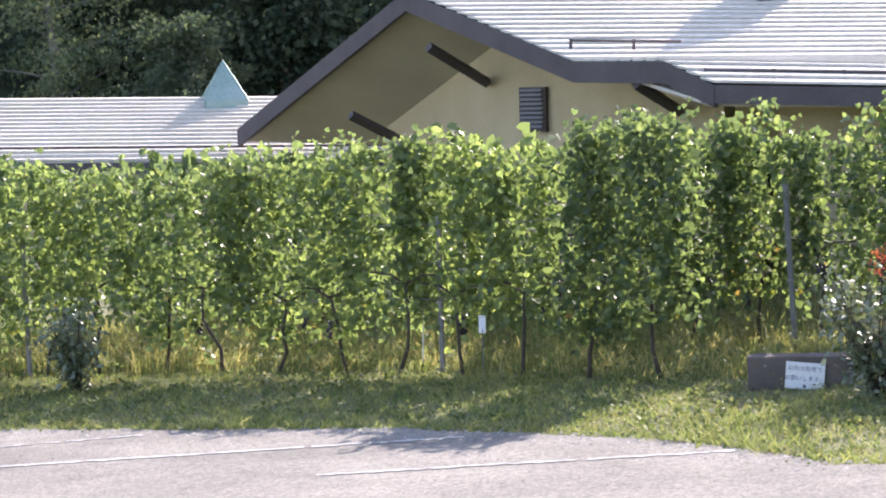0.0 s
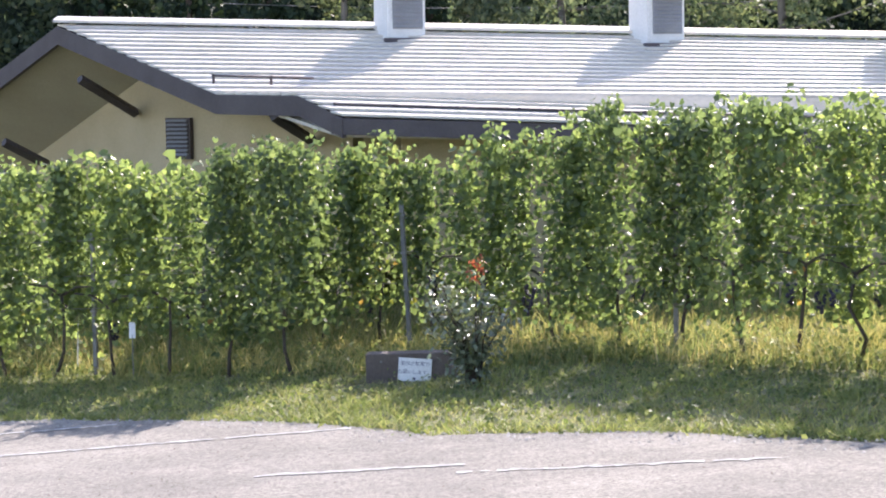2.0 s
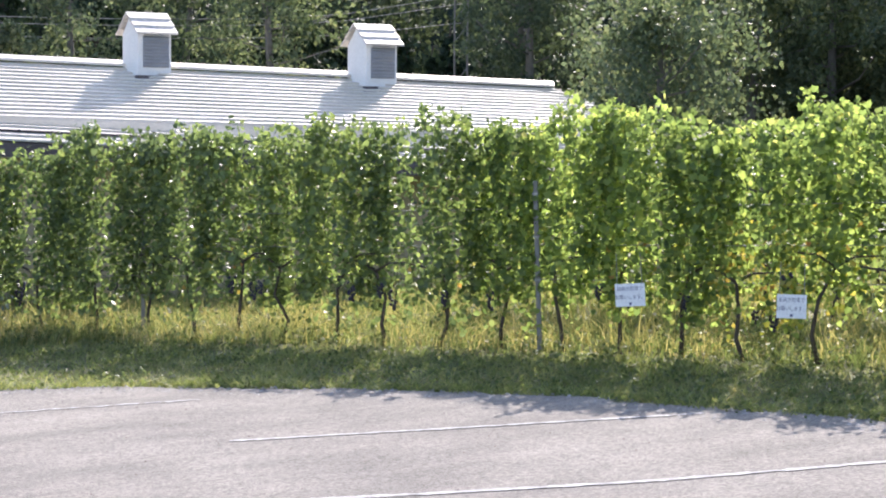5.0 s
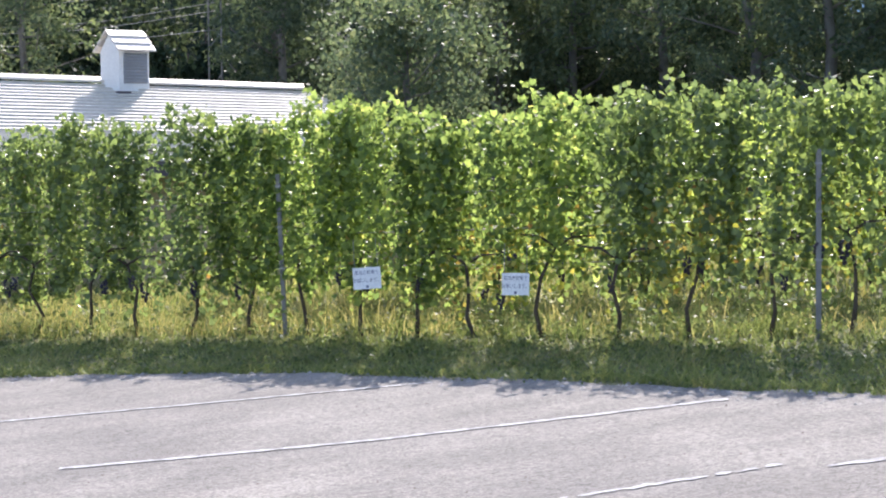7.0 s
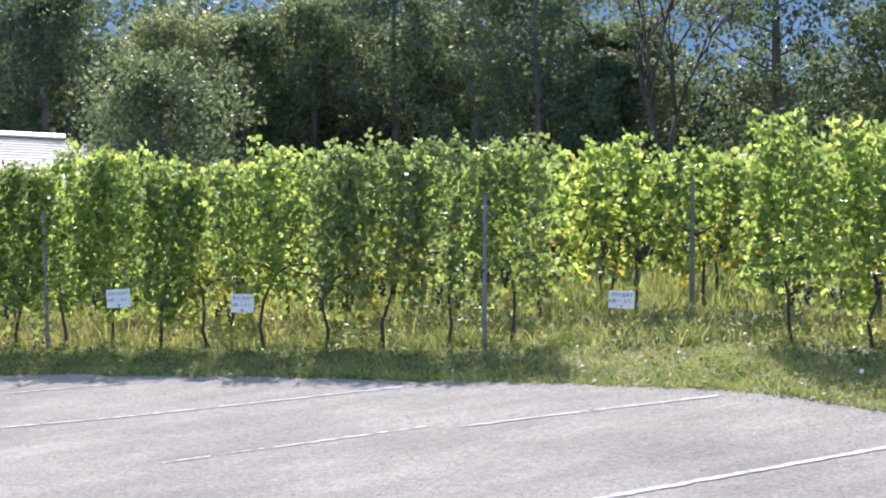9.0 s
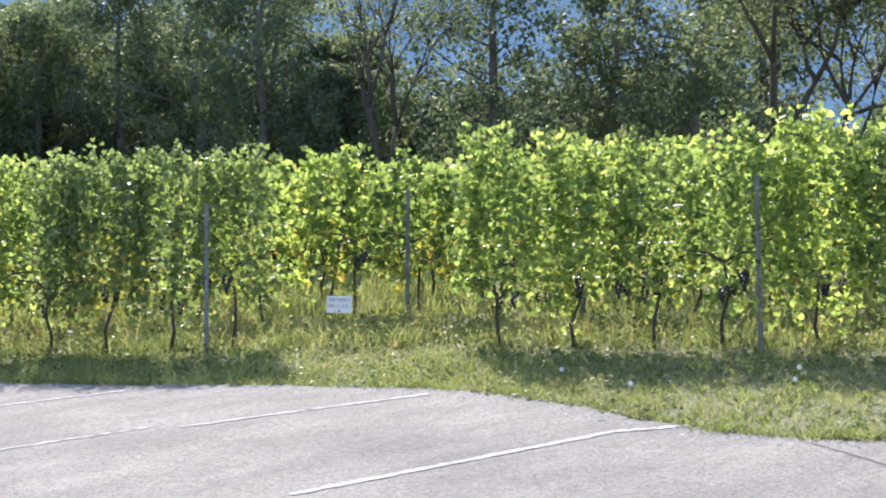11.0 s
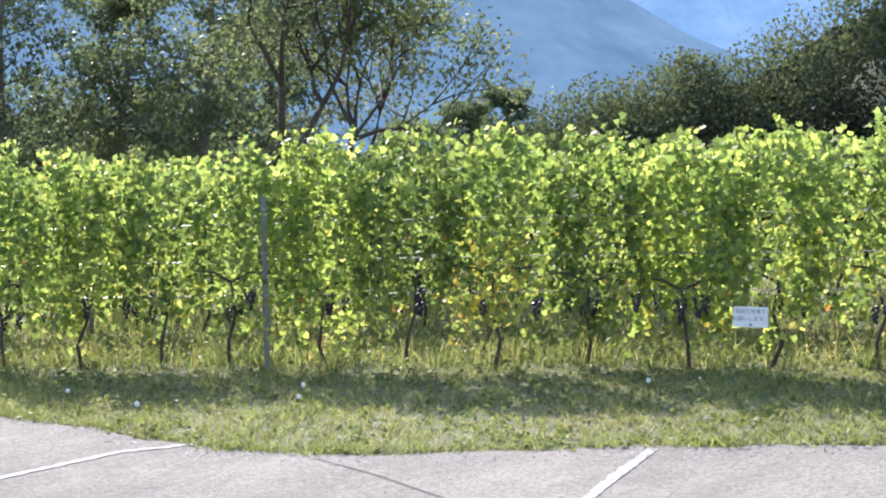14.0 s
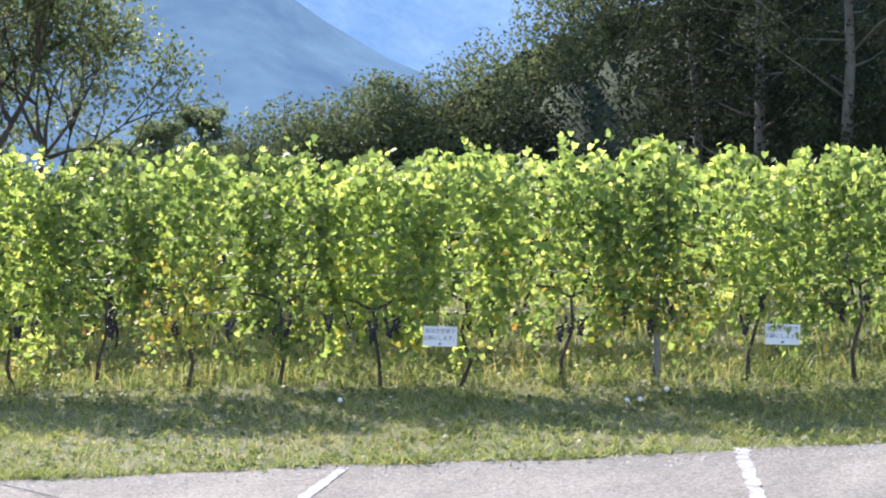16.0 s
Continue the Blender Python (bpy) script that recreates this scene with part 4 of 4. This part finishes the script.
def forked_tree(name, x, y, height, seed, label, reach, levels, lean, n_leaf, mat, trunk_r, leaf=0.12):
    """An open tree: limbs that fork again and again, with thin foliage at the ends."""
    r = np.random.default_rng(seed)
    ob = empty(name, Matrix.Translation((x, y, float(gz(x, y)))), label, "tree")
    lots, ends = [], []

    def grow(p, d, ln, rad, lev):
        q = p + d * ln * 0.5 + r.normal(size=3) * ln * 0.05
        e = q + (d + r.normal(size=3) * 0.12) * ln * 0.5
        lots.append(tube([tuple(p), tuple(q), tuple(e)], [rad, rad * 0.85, rad * 0.68], 6 if lev < 3 else 4))
        if lev >= levels:
            ends.append((e, lev))
            return
        if lev >= 2:
            ends.append((e, lev))
        for k in range(3 if r.random() < 0.45 else 2):
            nd = d + r.normal(size=3) * reach
            nd[2] += 0.12
            grow(e, nd / np.linalg.norm(nd), ln * r.uniform(0.68, 0.88), rad * 0.64, lev + 1)

    first = np.array([lean, 0.0, 1.0])
    grow(np.array([0, 0, -0.1]), first / np.linalg.norm(first), height * 0.27, trunk_r, 0)
    trunk = part("trunk", mesh("trunk", *lots[0], BARK, True), ob)
    part("branchwork", mesh("branchwork", *joined(*lots[1:]), BARK, True), ob)
    per = max(n_leaf // len(ends), 3)
    cs = [e + r.normal(size=(per, 3)) * height * 0.035 for e, lev in ends if r.random() < 0.8]
    c = np.concatenate(cs)
    tagged(part("crown", tree_leaves("crown", c, r.uniform(0.6, 1.2, len(c)) * leaf, r, mat, (0, 0, 0.6)), ob), kind="stuff")
    return ob


forked_tree("open_tree", 22.0, 19.5, 7.0, 71, "open tree with bare curving limbs and thin leaves", 0.42, 6, 0.05, 24000, PALE, 0.12, 0.1)
forked_tree("open_tree", 22.4, 19.2, 5.8, 74, "open tree with bare curving limbs and thin leaves", 0.5, 6, 0.3, 11000, PALE, 0.10, 0.1)
forked_tree("slender_tree", 21.2, 28.6, 7.0, 78, "slender tree with sparse tufts of leaves", 0.3, 5, 0.02, 2600, MID, 0.09)


def woods(name, line, depth_, height, count, seed, mat, label, leaf=0.3, per=150):
    """A far wood: overlapping crowns of many leaf clumps along a line; height for each corner of the line."""
    r = np.random.default_rng(seed)
    L = length_of(line)
    seg = np.concatenate([[0], np.cumsum(np.linalg.norm(np.diff(np.asarray(line, dtype=float), axis=0), axis=1))])
    cs, ss = [], []
    for k in range(count):
        s = L * (k + r.random()) / count
        p, d = along_line(line, s)
        back = r.uniform(0, 1)
        p = p + np.array([0.6, 0.8]) * depth_ * back
        z0 = float(gz(*p))
        top = float(np.interp(s, seg, height)) * r.uniform(0.86, 1.0)
        for lev in range(4):
            rad = r.uniform(0.8, 1.5)
            zc = z0 + (top - rad) * (0.25 + 0.25 * lev)
            c = r.normal(size=(per, 3))
            c /= np.linalg.norm(c, axis=1)[:, None]
            c *= rad * (r.uniform(0, 1, per) ** 0.3)[:, None]
            cs.append(c + np.array([p[0] + r.normal() * 0.5, p[1] + r.normal() * 0.5, zc]))
            ss.append(r.uniform(0.6, 1.2, per) * leaf)
    ob = new(name, tree_leaves(name, np.concatenate(cs), np.concatenate(ss), r, mat, (-0.1, -0.4, 0.7)))
    # rough dark sheet added behind the crowns, painting in the shade inside the wood
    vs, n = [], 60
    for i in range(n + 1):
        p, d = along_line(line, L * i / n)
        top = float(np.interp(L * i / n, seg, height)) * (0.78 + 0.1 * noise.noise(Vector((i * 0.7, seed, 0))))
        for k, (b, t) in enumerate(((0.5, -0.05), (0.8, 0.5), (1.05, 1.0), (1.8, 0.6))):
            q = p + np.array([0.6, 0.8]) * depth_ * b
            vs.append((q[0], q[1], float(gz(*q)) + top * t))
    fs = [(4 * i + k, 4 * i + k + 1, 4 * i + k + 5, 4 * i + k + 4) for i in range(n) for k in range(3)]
    tagged(new("wooded_bank", mesh("wooded_bank", vs, fs, WOOD_SHADE, True)), "dark sheet painted for the shade inside the wood", "woods", kind="structure")
    return tagged(ob, label, "woods", kind="stuff")


woods("far_woods", [(-22, 57), (-8, 59), (4, 58), (14, 57), (22, 52), (27, 46)], 5, [11, 11, 10, 9.0, 8.8, 8.2], 130, 81, TREE_DARK, "dark wooded slope behind the winery", 0.24, 180)
woods("tree_belt", [(18, 46), (24, 42), (26, 36), (29, 31), (33, 27)], 3, [7.2, 7.0, 5.8, 5.7, 4.5], 60, 82, TREE_MID, "belt of trees behind the vineyard", 0.17, 230)
# skyline of the hill, fitted to the camera's view: bearing and height in degrees
SKYLINE = [(46, 2.2), (52, 2.7), (55, 3.1), (57.4, 3.6), (59.1, 4.4), (60.8, 4.95), (61.5, 5.2), (63, 5.4), (64.8, 5.7), (66.7, 6.2), (68.5, 7.6), (74, 10), (84, 11)]
hill = [(-3 + 62 * math.sin(radians(a)), -1.3 + 62 * math.cos(radians(a))) for a, e in SKYLINE]
woods("hillside_woods", hill, 4, [1.0 + 1.07 * 64 * math.tan(radians(e)) for a, e in SKYLINE], 190, 83, TREE_HILL, "wooded hillside rising beyond the vineyard", 0.17, 300)
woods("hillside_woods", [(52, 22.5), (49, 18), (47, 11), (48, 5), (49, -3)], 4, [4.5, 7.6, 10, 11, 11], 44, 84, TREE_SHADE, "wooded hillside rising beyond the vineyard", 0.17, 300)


def mountain(name, dist, prof, mat, label, seed):
    """A mountain side seen far off, as a rough rising sheet."""
    n, m = 90, 14
    vs, fs = [], []
    for i in range(n):
        az = -60 + 170 * i / (n - 1)
        top = float(np.interp(az, [p[0] for p in prof], [p[1] for p in prof]))
        for j in range(m):
            t = j / (m - 1)
            d = dist * (1 + 0.5 * t)
            z = -20 + (d * math.tan(radians(top)) + 20) * t ** 1.2
            wob = noise.noise(Vector((az * 0.12, t * 3, seed))) * dist * 0.06
            vs.append(((d + wob) * math.sin(radians(az)), (d + wob) * math.cos(radians(az)), z + noise.noise(Vector((az * 0.35, t * 4, seed + 5))) * dist * 0.012 * (t > 0)))
    for i in range(n - 1):
        for j in range(m - 1):
            a = i * m + j
            fs.append((a, a + 1, a + m + 1, a + m))
    return tagged(new(name, mesh(name, vs, fs, mat, True)), label, "mountain", kind="structure")


mountain("backdrop_near_mountain", 900, [(-60, 12), (20, 12), (40, 11), (52, 9.6), (58, 8.2), (62, 6.0), (66, 4.2), (72, 3), (110, 6)], HAZE_NEAR, "wooded mountainside with blue haze painted in as glow", 3)
mountain("backdrop_far_mountain", 2000, [(-60, 16), (40, 16), (60, 15), (110, 14)], HAZE_FAR, "mountain far away, its pale blue haze painted as glow", 9)

# pole with cross wires behind the winery roof
pole = empty("utility_pole", Matrix.Translation((14.1, 47.9, float(gz(14.1, 47.9)))), "thin steel lattice mast carrying wires", "utility pole")
for dx in (-0.16, 0.16):
    part("upright", mesh("upright", *tube([(dx, 0, -0.1), (dx, 0, 6.2)], [0.03, 0.025], 5), STEEL), pole)
for k in range(12):
    part("brace", mesh("brace", *tube([(-0.16, 0, 0.5 * k + 0.1), (0.16, 0, 0.5 * k + 0.5)], [0.012, 0.012], 4), STEEL), pole)
for k, (z0, z1) in enumerate(((5.05, 5.7), (4.55, 4.95), (4.4, 4.75), (4.1, 4.3))):
    pts = []
    for i in range(13):
        t = i / 12
        pts.append((14.1 - 16 * t, 47.9 + 3.5 * t, z1 + (z0 - z1) * min(t * 5, 1) - 1.0 * t * (1 - t)))
    tagged(new("overhead_wire", mesh("overhead_wire", *tube(pts, [0.009] * 13, 4), WIRE)), "pale overhead wire crossing before dark trees", "wire", "overhead wires")


# ---- small things ----
def writing(text, size, name="lettering"):
    cu = bpy.data.curves.new(name, "FONT")
    cu.body = text
    cu.size = size
    cu.align_x = "CENTER"
    cu.align_y = "CENTER"
    cu.extrude = 0.0006
    tmp = new("tmp_text", cu)
    bpy.context.view_layer.update()
    me = bpy.data.meshes.new_from_object(tmp)
    bpy.data.objects.remove(tmp)
    bpy.data.curves.remove(cu)
    me.name = name
    me.materials.clear()
    me.materials.append(INK)
    return me


WORDS = [writing("\u524d\u5411\u304d\u99d0\u8eca\u3067", 0.05), writing("\u304a\u9858\u3044\u3057\u307e\u3059\u3002", 0.05)]


def sign(x, y, z, yaw, tilt, w=0.33, h=0.2, strings=0.0, label="white laminated parking notice hung from the vine wire"):
    """A notice; local x to the right, z up, its face to -y."""
    ob = empty("parking_notice", pose(x, y, z, 0, tilt, yaw), label, "sign", "parking notices")
    part("panel", box_mesh("panel", PAPER, -w / 2, w / 2, -0.003, 0.003, -h / 2, h / 2, 0.001), ob)
    for k, me in enumerate(WORDS):
        t = part("lettering", me, ob, "blue-grey lettering")
        t.matrix_basis = Matrix.Translation((0, -0.0042, h * (0.26 - 0.36 * k))) @ pose(0, 0, 0, 90) @ Matrix.Diagonal((w / 0.34, 1, 1, 1))
    part("mark", box_mesh("mark", INK, -0.012, 0.012, -0.0046, -0.0032, -h * 0.44, -h * 0.32), ob, "small printed mark")
    if strings:
        for sx in (-1, 1):
            part("tie", mesh("tie", *tube([(sx * w * 0.42, 0, h * 0.46), (sx * w * 0.40, 0.01, h * 0.5 + strings)], [0.004, 0.004], 4), WIRE), ob)
    return ob


for x, y, z, yaw, tilt, w, h in ((7.02, 22.04, 0.17, -27, -3.5, 0.29, 0.225), (8.12, 20.82, 0.14, -27, 1, 0.275, 0.225), (11.17, 17.25, 0.28, -33, 2.0, 0.3, 0.2), (14.22, 7.2, 0.64, -60, 1.5, 0.34, 0.2), (15.32, 4.03, 0.70, -63, 1.0, 0.34, 0.2)):
    sign(x - 0.12, y - 0.1, z, yaw, tilt, w, h, strings=0.3)

# kerb block with its notice
gb = float(gz(0.53, 28.9)) - 0.07
block = empty("concrete_block", pose(0.55, 28.95, gb, 0, -1.0, -8), "dark weathered concrete block at the row end", "block")
part("body", box_mesh("body", CONCRETE, -0.46, 0.46, -0.12, 0.12, -0.06, 0.36, 0.015), block)
part("bolt", mesh("bolt", *tube([(-0.3, -0.118, 0.28), (-0.3, -0.15, 0.28)], [0.012, 0.012], 6), STEEL), block)
sign(0.57, 28.80, gb + 0.19, -8, 4.0, 0.34, 0.24, 0.0, "white laminated parking notice leaning on the concrete block")
# small white tag and stake in the first row
tag = empty("white_tag", pose(-2.42, 30.75, float(gz(-2.42, 30.75)), 0, 0, 5), "small white plastic tag on a stake", "tag")
part("stake", mesh("stake", *tube([(0, 0, -0.05), (0, 0, 0.5)], [0.006, 0.006], 5), STEEL), tag)
part("plate", box_mesh("plate", PAPER, -0.035, 0.035, -0.003, 0.003, 0.46, 0.64, 0.001), tag)
stake = empty("white_stake", pose(-3.12, 31.6, float(gz(-3.12, 31.6)), 0, 2, 0), "thin white marker stake in the grass", "stake")
part("shaft", mesh("shaft", *tube([(0, 0, -0.05), (0, 0, 0.62)], [0.011, 0.010], 6), WHITE), stake)


def rose(x, y, height, spread, seed, red):
    r = np.random.default_rng(seed)
    ob = empty("rose_bush", Matrix.Translation((x, y, float(gz(x, y)))), "straggly rose bush with glossy leaves at the row end", "bush", "rose bushes")
    cs = []
    for k in range(13):
        a, ln = r.uniform(0, 6.28), r.uniform(0.6, 1.0) * height
        sp = spread * r.uniform(0.3, 1.0)
        p = [(r.normal() * 0.03, r.normal() * 0.03, -0.03), (math.cos(a) * sp * 0.35, math.sin(a) * sp * 0.35, ln * 0.5), (math.cos(a) * sp, math.sin(a) * sp, ln)]
        part("cane", mesh("cane", *tube(p, [0.011, 0.008, 0.004], 5), BARK, True), ob)
        t = r.uniform(0.2, 1.0, 90)[:, None]
        q = np.where(t < 0.5, np.array(p[0]) + (np.array(p[1]) - np.array(p[0])) * t * 2, np.array(p[1]) + (np.array(p[2]) - np.array(p[1])) * (t * 2 - 1))
        cs.append(q + r.normal(size=(90, 3)) * 0.085)
    c = np.concatenate(cs)
    tagged(part("foliage", leaves("foliage", c, r.uniform(0.6, 1.2, len(c)) * 0.075, r, ROSE_LEAF, SLIM, (0, -0.2, 1.0), 0.8), ob), kind="stuff")
    if red:
        c = np.array([0.02, -0.05, height * 0.97]) + r.normal(size=(70, 3)) * np.array([0.05, 0.05, 0.06])
        tagged(part("young_leaves", leaves("young_leaves", c, r.uniform(0.6, 1.2, 70) * 0.05, r, ROSE_RED, SLIM), ob, "red young leaves"), kind="stuff")
    return ob


rose(1.12, 28.1, 1.2, 0.5, 31, True)
rose(-6.82, 31.6, 0.95, 0.42, 32, False)


def dandelion(x, y, h, seed):
    ob = empty("dandelion", Matrix.Translation((x, y, float(gz(x, y)))), "dandelion seed head on a thin stem", "dandelion", "dandelions in the verge")
    part("stem", mesh("stem", *tube([(0, 0, -0.02), (0.01, 0, h * 0.6), (0, 0, h)], [0.004, 0.003, 0.003], 5), GRASS), ob)
    bm = bmesh.new()
    bmesh.ops.create_icosphere(bm, subdivisions=2, radius=0.024)
    r = random.Random(seed)
    for v in bm.verts:
        v.co *= r.uniform(0.82, 1.08)
    me = bpy.data.meshes.new("seed_head")
    bm.to_mesh(me)
    bm.free()
    me.materials.append(SEED)
    part("seed_head", me, ob).location = (0, 0, h)


for k, (x, y) in enumerate(((10.29, 12.56), (11.15, 10.3), (12.24, 7.2), (13.49, 4.89), (13.3, 4.7), (13.6, 4.55), (9.95, 11.3), (10.6, 9.9))):
    dandelion(x, y, 0.12 + 0.05 * (k % 3), k)

# grit lying on the asphalt
r = np.random.default_rng(91)
E2 = [tuple(np.array(p) + np.array([-0.83, -0.55]) * 5) for p in E1]
pts, _, _ = scatter(E1, E2, 900, r)
o = np.array([(1, 0, 0), (-0.5, 0.87, 0), (-0.5, -0.87, 0), (0, 0, 1.0)])
sz = r.uniform(0.005, 0.014, 900)
v = pts[:, None] + o[None] * sz[:, None, None] + np.array([0, 0, 0.012])
lp = (np.array([0, 1, 3, 1, 2, 3, 2, 0, 3])[None] + 4 * np.arange(900)[:, None]).ravel()
tagged(new("grit", polys("grit", v.reshape(-1, 3), lp, 3, CONCRETE)), "dark grit scattered on the asphalt", "gravel", kind="stuff")

# pale gravel crumbling along the edge of the grass
E3 = [tuple(np.array(p) + np.array([-0.83, -0.55]) * 0.45) for p in E1]
pts, _, k = scatter([tuple(np.array(p) + AWAY * 0.1) for p in E1], E3, 2600, r)
sz = r.uniform(0.008, 0.028, 2600)
turn = r.uniform(0, 2 * np.pi, 2600)
ring = np.array([(1, 0, 0), (0.3, 0.8, 0), (-0.9, 0.5, 0), (-0.6, -0.7, 0), (0.4, -0.8, 0), (0.1, 0.05, 0.75)])
c, sn = np.cos(turn)[:, None], np.sin(turn)[:, None]
o = np.stack([ring[None, :, 0] * c - ring[None, :, 1] * sn, ring[None, :, 0] * sn + ring[None, :, 1] * c, np.repeat(ring[None, :, 2], 2600, 0)], 2)
v = pts[:, None] + o * sz[:, None, None] + np.array([0, 0, 0.01])
lp = (np.array([0, 1, 5, 1, 2, 5, 2, 3, 5, 3, 4, 5, 4, 0, 5])[None] + 6 * np.arange(2600)[:, None]).ravel()
tagged(new("gravel", polys("gravel", v.reshape(-1, 3), lp, 3, GRAVEL)), "loose pale gravel along the grass edge", "gravel", kind="stuff")
